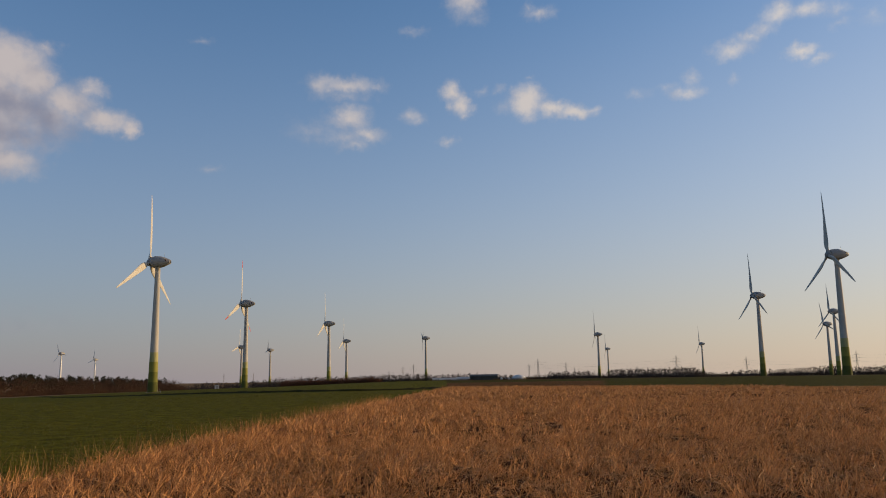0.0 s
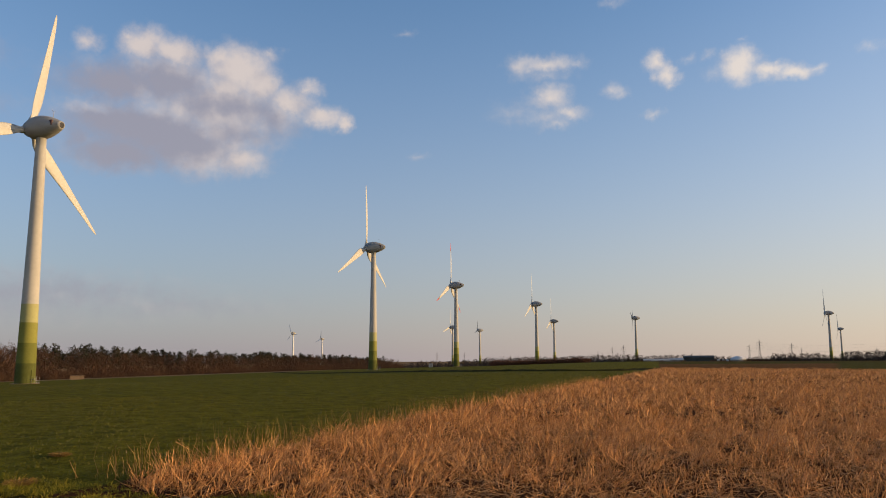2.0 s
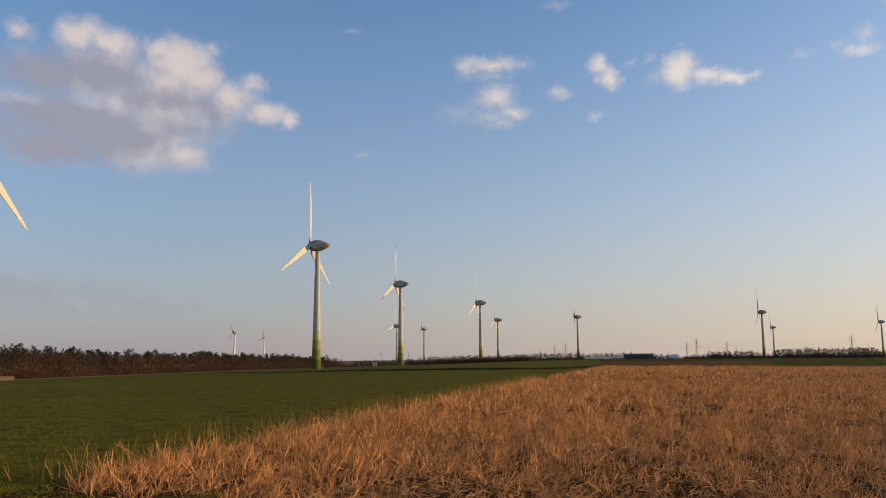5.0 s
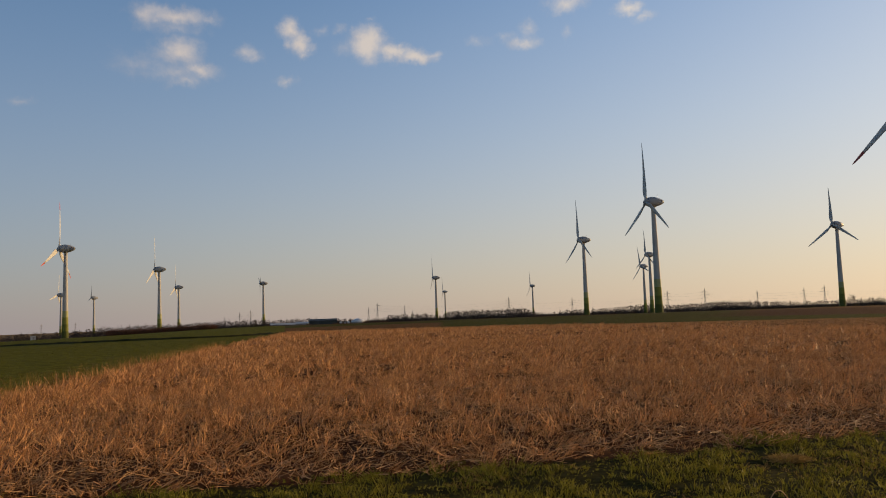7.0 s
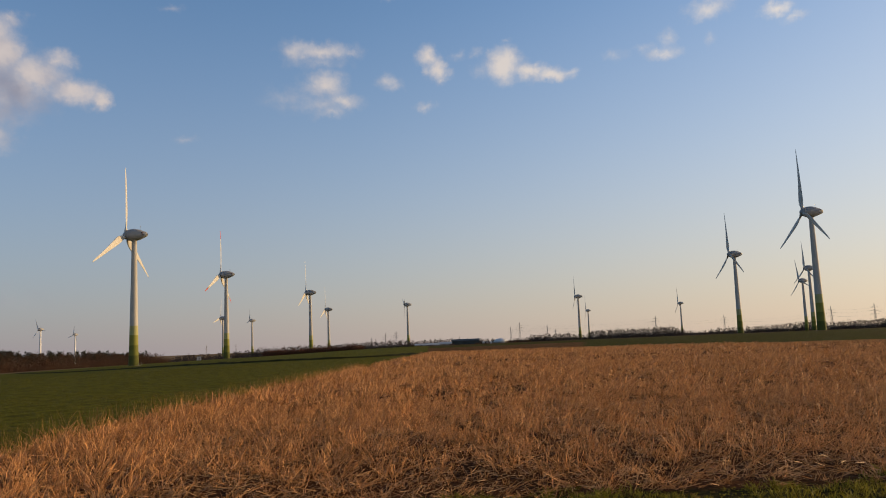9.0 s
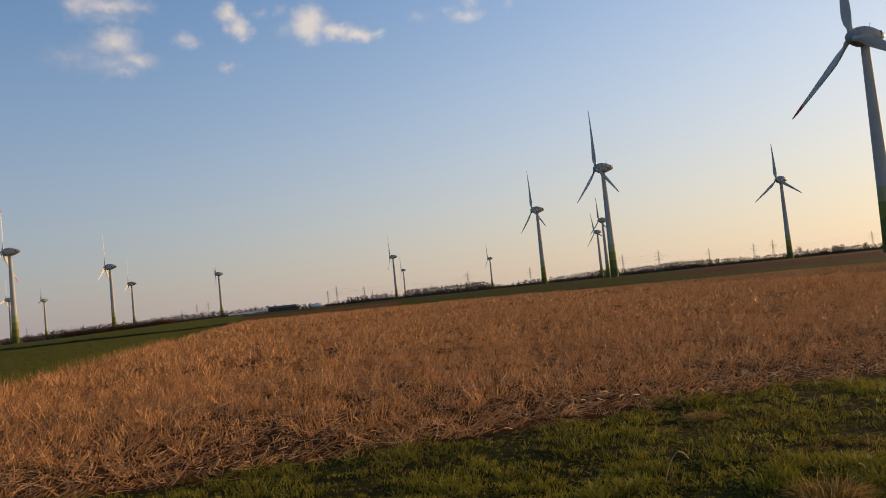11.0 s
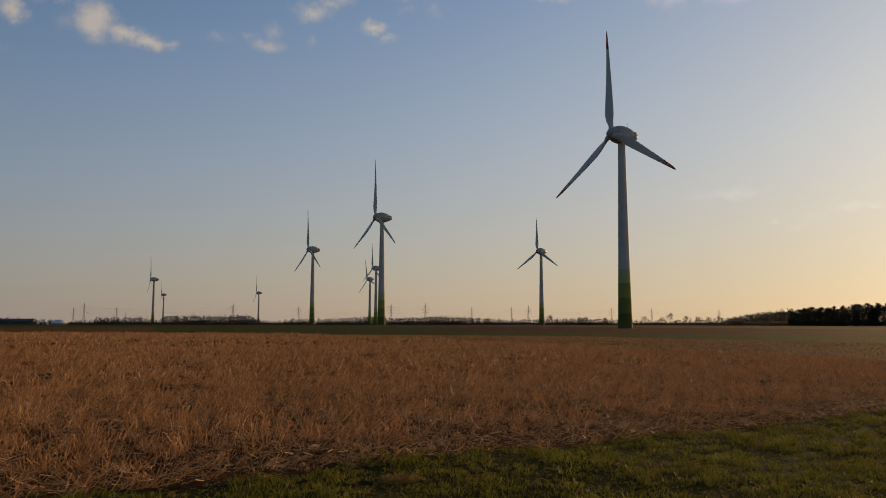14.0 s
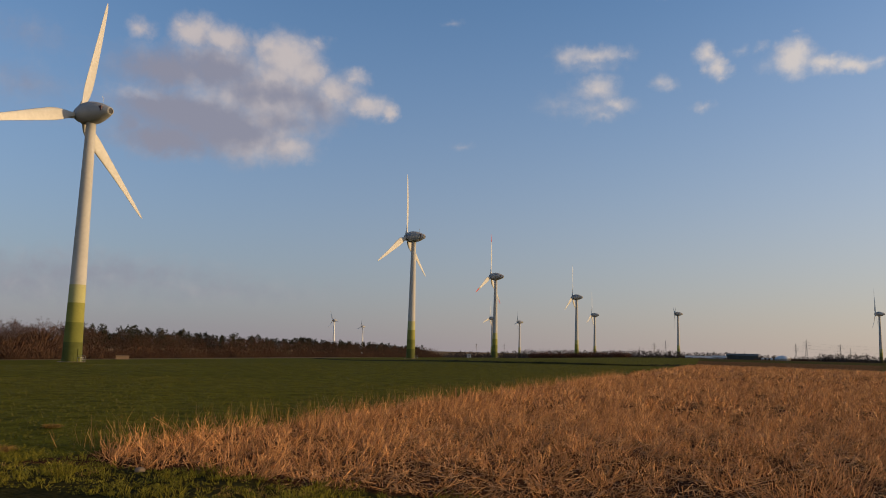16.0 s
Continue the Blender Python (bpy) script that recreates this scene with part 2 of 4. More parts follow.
# ---------------- materials ----------------
def material(name, a, b, scale=1.0, rough=0.8, bump=0.0, bump_scale=None, island=0.0, metal=0.0, spec=0.3, through_light=0.0, level=False):
    """Two colours mixed by noise at two scales, with fine relief; island: how far single pieces differ."""
    m = bpy.data.materials.new(name)
    m.use_nodes = True
    k = Nodes(m.node_tree)
    b_node = m.node_tree.nodes["Principled BSDF"]
    at = k.add("ShaderNodeTexCoord").outputs["Object"]
    if level:
        # the tint keeps the same from foot to tip
        at = k.vmath("MULTIPLY", at, (1, 1, 0))
    f = k.math("ADD", k.math("MULTIPLY", k.noise(at, scale, 4), 0.6), k.math("MULTIPLY", k.noise(at, scale * 7.3, 3), 0.4))
    f = k.ramp(f, 0.32, 0.68)
    if island:
        r = k.add("ShaderNodeNewGeometry").outputs["Random Per Island"]
        f = k.math("ADD", k.math("MULTIPLY", f, 1 - island), k.math("MULTIPLY", r, island), True)
    colour = k.mix(f, (*a, 1), (*b, 1))
    k.plug(b_node.inputs["Base Color"], colour)
    k.plug(b_node.inputs["Roughness"], k.ramp(f, 0, 1, min(1, rough + 0.06), rough - 0.06, False))
    b_node.inputs["Metallic"].default_value = metal
    b_node.inputs["Specular IOR Level"].default_value = spec
    if bump:
        n = k.add("ShaderNodeBump")
        n.inputs["Strength"].default_value = bump
        k.plug(n.inputs["Height"], k.noise(at, bump_scale or scale * 9, 5))
        k.plug(b_node.inputs["Normal"], n.outputs[0])
    if through_light:
        t = k.add("ShaderNodeBsdfTranslucent")
        k.plug(t.inputs[0], colour)
        mixer = k.add("ShaderNodeMixShader")
        mixer.inputs[0].default_value = through_light
        k.plug(mixer.inputs[1], b_node.outputs[0])
        k.plug(mixer.inputs[2], t.outputs[0])
        k.plug(m.node_tree.nodes["Material Output"].inputs[0], mixer.outputs[0])
    return m


M = dict(
    straw=material("straw", (0.075, 0.024, 0.009), (1.0, 0.5, 0.19), 2.6, 0.65, island=0.45, spec=0.2, through_light=0.11, level=True),
    straw_pale=material("straw_pale", (0.17, 0.075, 0.028), (0.72, 0.42, 0.2), 2.0, 0.65, spec=0.2, island=0.7, through_light=0.12),
    grass=material("grass", (0.03, 0.031, 0.004), (0.37, 0.315, 0.038), 2.2, 0.6, island=0.45, spec=0.1, through_light=0.28),
    grass_dry=material("grass_dry", (0.12, 0.065, 0.018), (0.46, 0.29, 0.09), 1.6, 0.7, island=0.7, spec=0.1, through_light=0.25),
    grass_lush=material("grass_lush", (0.09, 0.09, 0.012), (0.36, 0.31, 0.06), 2.0, 0.55, island=0.7, through_light=0.3),
    crop=material("crop", (0.05, 0.05, 0.004), (0.15, 0.14, 0.012), 1.2, 0.6, island=0.4, through_light=0.25),
    bank=material("bank", (0.016, 0.016, 0.004), (0.04, 0.036, 0.008), 0.6, 0.95, 0.6, spec=0.02),
    tower=material("tower_paint", (0.39, 0.375, 0.345), (0.46, 0.44, 0.4), 0.15, 0.65, spec=0.12),
    # brighter copy of the tower paint, sunlight put into its colour
    white=material("sunlit_white_paint", (0.66, 0.66, 0.65), (0.76, 0.76, 0.75), 0.15, 0.5, spec=0.2),
    nacelle=material("nacelle_paint", (0.27, 0.27, 0.265), (0.32, 0.32, 0.315), 0.4, 0.5),
    blade=material("blade_gelcoat", (0.46, 0.445, 0.4), (0.54, 0.52, 0.47), 0.2, 0.45),
    red=material("red_paint", (0.42, 0.05, 0.03), (0.5, 0.08, 0.05), 0.6, 0.45),
    green_a=material("green_dark", (0.075, 0.085, 0.02), (0.1, 0.11, 0.028), 0.3, 0.7, spec=0.12),
    green_b=material("green_mid", (0.13, 0.14, 0.03), (0.16, 0.165, 0.038), 0.3, 0.7, spec=0.12),
    green_c=material("green_light", (0.21, 0.21, 0.05), (0.25, 0.245, 0.06), 0.3, 0.7, spec=0.12),
    green_d=material("green_pale", (0.33, 0.32, 0.15), (0.38, 0.37, 0.17), 0.3, 0.7, spec=0.12),
    mark=material("mark_paint", (0.05, 0.02, 0.02), (0.09, 0.03, 0.03), 1.0, 0.5),
    dark=material("dark_opening", (0.02, 0.02, 0.022), (0.035, 0.035, 0.04), 1.0, 0.6),
    steel=material("galvanised_steel", (0.2, 0.2, 0.2), (0.3, 0.3, 0.3), 0.5, 0.5, metal=0.6),
    bark=material("bark", (0.03, 0.021, 0.014), (0.075, 0.052, 0.035), 0.8, 0.9),
    twig=material("twigs", (0.035, 0.018, 0.011), (0.11, 0.058, 0.034), 0.05, 0.9, island=0.5),
    twig_red=material("twigs_reddish", (0.06, 0.024, 0.013), (0.13, 0.055, 0.03), 0.05, 0.9, island=0.5),
    # greyer, paler copy of the twigs: distance haze put into the base colour
    twig_hazed=material("twigs_hazed", (0.055, 0.042, 0.038), (0.11, 0.088, 0.08), 0.05, 0.95, island=0.4, spec=0.05, through_light=0.1),
    pine=material("pine_needles", (0.016, 0.018, 0.012), (0.05, 0.048, 0.03), 0.05, 0.9, island=0.5, spec=0.05),
    roof_white=material("pale_roof_sheet", (0.34, 0.34, 0.34), (0.46, 0.46, 0.46), 0.1, 0.6),
    wall_dark=material("dark_green_cladding", (0.02, 0.028, 0.03), (0.035, 0.045, 0.048), 0.2, 0.6),
    wall_pale=material("pale_render", (0.2, 0.19, 0.17), (0.3, 0.28, 0.26), 0.2, 0.7),
    membrane=material("pale_membrane", (0.55, 0.55, 0.54), (0.66, 0.66, 0.65), 0.1, 0.5),
    stone=material("field_stone", (0.15, 0.1, 0.06), (0.28, 0.2, 0.13), 6.0, 0.85, 0.4),
)

# plan of the fields, in metres
EDGE_LEFT, EDGE_VERGE = -7.3, 8.4
LEFT_TURN, RIGHT_BASE, RIGHT_TURN = 0.062, 34.5, 0.05
STRIP_A, STRIP_B, STRIP_C = 63.0, 92.0, 235.0
FAR_BASE, FAR_TURN = 163.0, 1.43


def left_edge(y):
    return EDGE_LEFT + LEFT_TURN * (np.minimum(y, 130) - 10)


def far_edge(x):
    return np.minimum(146.0, FAR_BASE - FAR_TURN * np.asarray(x, float))


def ground_material():
    m = bpy.data.materials.new("fields")
    m.use_nodes = True
    k = Nodes(m.node_tree)
    b_node = m.node_tree.nodes["Principled BSDF"]
    at = k.add("ShaderNodeTexCoord").outputs["Object"]
    sep = k.add("ShaderNodeSeparateXYZ")
    k.plug(sep.inputs[0], at)
    wob = k.math("MULTIPLY", k.math("SUBTRACT", k.noise(at, 0.9, 4), 0.5), 0.9)
    x, y = k.math("ADD", sep.outputs[0], wob), k.math("ADD", sep.outputs[1], wob)
    fine, mid, broad = k.noise(at, 14, 5), k.noise(at, 1.4, 5), k.noise(at, 0.06, 4)
    f = k.ramp(k.math("ADD", k.math("MULTIPLY", fine, 0.5), k.math("MULTIPLY", mid, 0.5)), 0.35, 0.65)

    def two(a, b):
        return k.mix(f, (*a, 1), (*b, 1))

    def above(v, edge, soft):
        return k.ramp(v, edge - soft, edge + soft)

    straw = two((0.022, 0.009, 0.004), (0.12, 0.047, 0.015))
    pale = two((0.066, 0.029, 0.009), (0.17, 0.08, 0.024))
    green = two((0.048, 0.046, 0.004), (0.145, 0.132, 0.012))
    deep_green = two((0.034, 0.031, 0.003), (0.075, 0.068, 0.008))
    verge = two((0.014, 0.013, 0.003), (0.052, 0.043, 0.009))
    brown = two((0.05, 0.019, 0.007), (0.098, 0.042, 0.015))
    tan = two((0.14, 0.09, 0.045), (0.28, 0.19, 0.1))
    def less(a, v, factor):
        return k.math("SUBTRACT", a, k.math("MULTIPLY", v, factor))

    c = k.mix(above(less(x, y, RIGHT_TURN), RIGHT_BASE, 0.8), straw, pale)
    # green strip behind the stubble, then brown land and a pale far field on the sun's side
    past = k.math("MAXIMUM", k.math("SUBTRACT", x, STRIP_A), k.math("MULTIPLY", k.math("SUBTRACT", less(y, x, -FAR_TURN), FAR_BASE), 0.57))
    c = k.mix(above(past, 0.0, 1.0), c, deep_green)
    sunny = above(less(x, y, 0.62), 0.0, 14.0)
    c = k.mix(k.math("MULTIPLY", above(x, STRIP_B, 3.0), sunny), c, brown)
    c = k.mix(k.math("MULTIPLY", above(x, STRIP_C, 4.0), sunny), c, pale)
    # a second stubble field beyond the ditch
    c = k.mix(k.math("MULTIPLY", above(y, 146.0, 1.0), above(k.math("MULTIPLY", less(x, y, 0.2), -1.0), 0.0, 1.5)), c, pale)
    far_green = k.mix(k.ramp(broad, 0.45, 0.6), deep_green, brown)
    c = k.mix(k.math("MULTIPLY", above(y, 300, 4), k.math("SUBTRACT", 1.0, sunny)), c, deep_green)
    c = k.mix(above(y, 420, 20), c, far_green)
    line = k.math("ADD", k.math("MULTIPLY", k.math("SUBTRACT", k.math("MINIMUM", y, 130.0), 10.0), LEFT_TURN), EDGE_LEFT)
    c = k.mix(above(k.math("SUBTRACT", line, x), 0.0, 0.12), c, green)
    c = k.mix(above(k.math("MULTIPLY", x, -1.0), 196, 3.0), c, tan)
    c = k.mix(above(k.math("MULTIPLY", y, -1.0), -EDGE_VERGE, 0.12), c, verge)
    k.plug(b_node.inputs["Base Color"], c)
    b_node.inputs["Roughness"].default_value = 0.95
    b_node.inputs["Specular IOR Level"].default_value = 0.02
    n = k.add("ShaderNodeBump")
    n.inputs["Strength"].default_value, n.inputs["Distance"].default_value = 0.7, 0.06
    k.plug(n.inputs["Height"], k.math("ADD", fine, mid))
    k.plug(b_node.inputs["Normal"], n.outputs[0])
    return m


# ---------------- helpers for meshes ----------------
def step(lo, hi, v):
    u = np.clip((np.asarray(v, float) - lo) / (hi - lo), 0, 1)
    return u * u * (3 - 2 * u)


def ground_height(x, y):
    """Height of the land: level here, falling gently to the left and far away."""
    x, y = np.asarray(x, float), np.asarray(y, float)
    z = -3.4 * step(8, 165, -x) - 0.022 * np.clip(-x - 160, 0, 200)
    z = z - 4.5 * step(480, 1300, np.hypot(x, y))
    z = z - 0.5 * step(60, 220, np.hypot(x, y))
    near = 1 - step(40, 120, np.hypot(x, y))
    return z + near * (0.03 * np.sin(x * 0.55 + 1.3) * np.cos(y * 0.43) + 0.015 * np.sin(x * 1.7 + y * 1.1))


def on_ground(heading, distance):
    x, y = distance * math.sin(radians(heading)), distance * math.cos(radians(heading))
    return x, y, float(ground_height(x, y))


def raw_mesh(name, verts, faces, mats, smooth=False):
    me = bpy.data.meshes.new(name)
    me.from_pydata(np.asarray(verts).tolist(), [], [tuple(int(i) for i in f) for f in faces])
    for m in mats:
        me.materials.append(m)
    if smooth:
        me.shade_smooth()
    return me


def blades(name, root, tip, bend, width, mat):
    """Many tapered blades in one mesh: each a bent strip of a quad and a triangle. Arrays n x 3 and n."""
    n = len(root)
    way = tip - root
    side = np.cross(way, np.random.normal(size=(n, 3)))
    side /= np.linalg.norm(side, axis=1)[:, None] + 1e-9
    side *= width[:, None] / 2
    knee = root + way * 0.55 + bend
    v = np.stack([root - side, root + side, knee - side * 0.8, knee + side * 0.8, tip], 1).reshape(-1, 3)
    base = np.arange(n)[:, None] * 5
    loops = np.concatenate([base + 0, base + 1, base + 3, base + 2, base + 2, base + 3, base + 4], 1).ravel()
    me = bpy.data.meshes.new(name)
    me.vertices.add(len(v))
    me.vertices.foreach_set("co", v.ravel())
    me.loops.add(len(loops))
    me.loops.foreach_set("vertex_index", loops.astype(np.int32))
    me.polygons.add(2 * n)
    starts = (np.arange(n)[:, None] * 7 + np.array([0, 4])).ravel()
    me.polygons.foreach_set("loop_start", starts.astype(np.int32))
    me.update(calc_edges=True)
    me.materials.append(mat)
    return me


def stalks(name, root, tip, kink, width, mat):
    """Many straws in one mesh: each a bent strip of two quads of even width. Arrays n x 3 and n."""
    n = len(root)
    way = tip - root
    side = np.cross(way, np.random.normal(size=(n, 3)))
    side /= np.linalg.norm(side, axis=1)[:, None] + 1e-9
    side *= width[:, None] / 2
    mid = root + way * np.random.uniform(0.35, 0.7, n)[:, None] + kink
    v = np.stack([root - side, root + side, mid - side, mid + side, tip - side * 0.8, tip + side * 0.8], 1).reshape(-1, 3)
    base = np.arange(n)[:, None] * 6
    loops = (base + np.array([0, 1, 3, 2, 2, 3, 5, 4])).ravel()
    me = bpy.data.meshes.new(name)
    me.vertices.add(len(v))
    me.vertices.foreach_set("co", v.ravel())
    me.loops.add(len(loops))
    me.loops.foreach_set("vertex_index", loops.astype(np.int32))
    me.polygons.add(2 * n)
    me.polygons.foreach_set("loop_start", (np.arange(2 * n) * 4).astype(np.int32))
    me.update(calc_edges=True)
    me.materials.append(mat)
    return me


def slivers(name, root, tip, width, mat):
    """Many straight straws in one mesh: each one narrow quad. Arrays n x 3 and n."""
    n = len(root)
    side = np.cross(tip - root, np.random.normal(size=(n, 3)))
    side *= (width / 2 / (np.linalg.norm(side, axis=1) + 1e-9))[:, None]
    v = np.stack([root - side, root + side, tip + side * 0.7, tip - side * 0.7], 1).reshape(-1, 3)
    me = bpy.data.meshes.new(name)
    me.vertices.add(4 * n)
    me.vertices.foreach_set("co", v.ravel())
    me.loops.add(4 * n)
    me.loops.foreach_set("vertex_index", np.arange(4 * n, dtype=np.int32))
    me.polygons.add(n)
    me.polygons.foreach_set("loop_start", (np.arange(n) * 4).astype(np.int32))
    me.update(calc_edges=True)
    me.materials.append(mat)
    return me


def part(name, bm, mat, parent, label="", smooth=False):
    me = bpy.data.meshes.new(name)
    bm.to_mesh(me)
    bm.free()
    me.materials.append(mat)
    if smooth:
        me.shade_smooth()
    ob = new(name, me)
    ob.parent = parent
    return tagged(ob, label)


def lathe(profile, sides=24, axis="z", caps=True):
    """A turned body: profile of (along, radius), closed where the radius is 0."""
    bm = bmesh.new()
    rings = []
    for a, r in profile:
        ring = []
        for i in range(sides):
            t = 2 * math.pi * i / sides
            p = (r * math.cos(t), r * math.sin(t), a) if axis == "z" else (r * math.cos(t), a, r * math.sin(t))
            ring.append(bm.verts.new(p))
        rings.append(ring)
    for lo, hi in zip(rings, rings[1:]):
        for i in range(sides):
            j = (i + 1) % sides
            bm.faces.new((lo[i], lo[j], hi[j], hi[i]))
    for ring in (rings[0], rings[-1]) if caps else ():
        bm.faces.new(ring)
    bmesh.ops.recalc_face_normals(bm, faces=bm.faces)
    return bm


def boxes(*items):
    """Bevelled boxes in one mesh: (centre, size)."""
    bm = bmesh.new()
    for centre, size in items:
        made = bmesh.ops.create_cube(bm, size=1.0)["verts"]
        bmesh.ops.scale(bm, vec=size, verts=made)
        bmesh.ops.translate(bm, vec=centre, verts=made)
    bmesh.ops.bevel(bm, geom=bm.edges[:], offset=min(0.02, 0.1 * min(min(s) for _, s in items)), segments=1, affect="EDGES")
    return bm


# ---------------- ground ----------------
def build_ground():
    u = np.linspace(-1, 1, 241)
    xs = np.sinh(u * 7.0) / np.sinh(7.0) * 4600
    gx, gy = np.meshgrid(xs, xs + 6.0)
    v = np.stack([gx.ravel(), gy.ravel(), ground_height(gx, gy).ravel()], 1)
    n = len(xs)
    i = (np.arange(n - 1)[:, None] * n + np.arange(n - 1)).ravel()
    faces = np.stack([i, i + 1, i + n + 1, i + n], 1)
    ob = new("ground", raw_mesh("ground", v, faces, [ground_material()], True))
    tagged(ob, "flat farmland with stubble, green crop and grass strips", "ground", kind="structure")


build_ground()


# ---------------- wind turbines ----------------
HUB = 65.0


def tower_radius(z):
    return 2.4 + (1.2 - 2.4) * (z / 63.3) ** 0.85


def build_turbine(tips_red=False, detail=True, banded=True):
    top = new("wind_turbine")
    cuts = [(0.0, 5.0, "green_a"), (5.0, 10.0, "green_b"), (10.0, 15.0, "green_c"), (15.0, 19.6, "green_d")] if banded else [(0.0, 19.6, "white")]
    paint, skin = ("tower", "blade") if banded else ("white", "white")
    for lo, hi, m in cuts:
        part("tower_band", lathe([(lo, tower_radius(lo)), (hi, tower_radius(hi))], 32, "z", False), M[m], top, "green painted tower band" if banded else "sunlit-white lower tower section", True)
    prof = [(z, tower_radius(z)) for z in np.linspace(19.6, 63.0, 12)] + [(63.0, 1.45), (63.6, 1.45)]
    part("tower", lathe(prof, 32, "z", False), M[paint], top, "off-white tapered tower", True)
    if detail:
        part("foundation", lathe([(-0.6, 3.4), (0.06, 3.3), (0.12, 3.1)], 28), M["stone"], top, "round concrete foundation")
        stair = boxes(((0, -2.9, 1.2), (1.0, 1.0, 0.1)), ((0.0, -3.7, 0.8), (0.9, 0.3, 0.06)), ((0.0, -4.0, 0.4), (0.9, 0.3, 0.06)),
                      ((-0.45, -3.3, 1.7), (0.05, 1.6, 0.05)), ((0.45, -3.3, 1.7), (0.05, 1.6, 0.05)), ((0.45, -4.05, 0.85), (0.05, 0.05, 1.7)),
                      ((-0.45, -4.05, 0.85), (0.05, 0.05, 1.7)), ((0.45, -2.5, 0.6), (0.06, 0.06, 1.2)), ((-0.45, -2.5, 0.6), (0.06, 0.06, 1.2)))
        part("access_stair", stair, M["steel"], top, "galvanised steel access stair")
        part("tower_door", boxes(((0, -2.36, 2.3), (0.9, 0.16, 2.1))), M["green_a"], top)
    egg = lathe([(3.3, 2.5), (2.6, 2.78), (1.4, 3.02), (0.2, 3.1), (-1.2, 2.95), (-2.6, 2.6), (-4.0, 2.1), (-5.2, 1.58), (-6.1, 1.15), (-6.5, 0.95)], 32, "y")
    bmesh.ops.translate(egg, vec=(0, 0, HUB), verts=egg.verts)
    nacelle = part("nacelle", egg, M["nacelle"], top, "grey egg-shaped nacelle", True)
    vent = lathe([(-6.5, 0.75), (-6.56, 0.72)], 20, "y")
    bmesh.ops.translate(vent, vec=(0, 0, HUB), verts=vent.verts)
    part("tail_vent", vent, M["dark"], nacelle, "dark round tail vent")
    if detail:
        mast = boxes(((0.5, -3.0, HUB + 3.2), (0.08, 0.08, 1.9)), ((0.5, -3.0, HUB + 4.1), (0.9, 0.06, 0.06)), ((0.1, -3.0, HUB + 4.25), (0.08, 0.08, 0.4)))
        part("sensor_mast", mast, M["steel"], nacelle, "thin weather sensor mast")
        for side in (-1, 1):
            part("side_mark", boxes(((side * 1.6, -4.4, HUB + 0.45), (0.5, 1.1, 1.3))), M["mark"], nacelle, "dark square mark on the nacelle")
    nose = lathe([(3.32, 2.42), (4.2, 2.12), (5.0, 1.66), (5.6, 1.1), (5.95, 0.5), (6.05, 0.05)], 28, "y")
    hub = part("hub", nose, M["nacelle"], top, "grey rounded rotor hub", True)
    hub.location = (0, 0, HUB)
    # blade sections: radius, chord, thickness, twist
    stations = [(1.0, 1.7, 1.7, 30), (2.6, 1.75, 1.6, 28), (4.2, 2.5, 1.35, 24), (6.5, 3.35, 1.05, 18), (9.0, 3.5, 0.85, 13), (13.0, 3.1, 0.62, 9),
                (18.0, 2.5, 0.46, 6), (24.0, 1.85, 0.32, 3), (29.0, 1.35, 0.22, 1), (32.0, 1.02, 0.16, 0), (34.2, 0.66, 0.1, 0), (35.3, 0.22, 0.05, 0)]

    def loft(rows):
        bm, rings = bmesh.new(), []
        for r, c, t, tw in rows:
            ring, w = [], radians(tw)
            for i in range(14):
                a = 2 * math.pi * i / 14
                px = (math.cos(a) * 0.5 + (0.18 if c > 1.8 * t else 0.0)) * c
                py = math.sin(a) * 0.5 * t * (1.0 if c < 1.8 * t else (0.55 - 0.45 * math.cos(a - math.pi)))
                py = py + 0.0009 * r * r
                ring.append(bm.verts.new((px * math.cos(w) - py * math.sin(w), px * math.sin(w) + py * math.cos(w) + 4.35, r)))
            rings.append(ring)
        for lo, hi in zip(rings, rings[1:]):
            for i in range(14):
                j = (i + 1) % 14
                bm.faces.new((lo[i], lo[j], hi[j], hi[i]))
        bm.faces.new(rings[0])
        bm.faces.new(rings[-1])
        bmesh.ops.recalc_face_normals(bm, faces=bm.faces)
        return bm

    whole = stations[:9] if tips_red else stations
    for i in range(3):
        bl = part("blade", loft(whole), M[skin], hub, "long tapered white blade", True)
        bl.matrix_basis = Matrix.Rotation(radians(120 * i), 4, "Y")
        if tips_red:
            tp = part("blade_tip", loft(stations[8:]), M["red"], hub, "red painted blade tip", True)
            tp.matrix_basis = Matrix.Rotation(radians(120 * i), 4, "Y")
    return top, hub


def place_turbine(top, heading, distance, facing, phase, rotor=1.0):
    x, y, z = on_ground(heading, distance)
    m = pose(x, y, z, 0, 0, -facing)
    ob = copy_thing(top, m)
    for child in ob.children:
        if child.name.split(".")[0] == "hub":
            child.matrix_basis = pose(0, 0, HUB) @ Matrix.Rotation(radians(phase), 4, "Y") @ Matrix.Diagonal((rotor, 1, rotor, 1))
    return ob


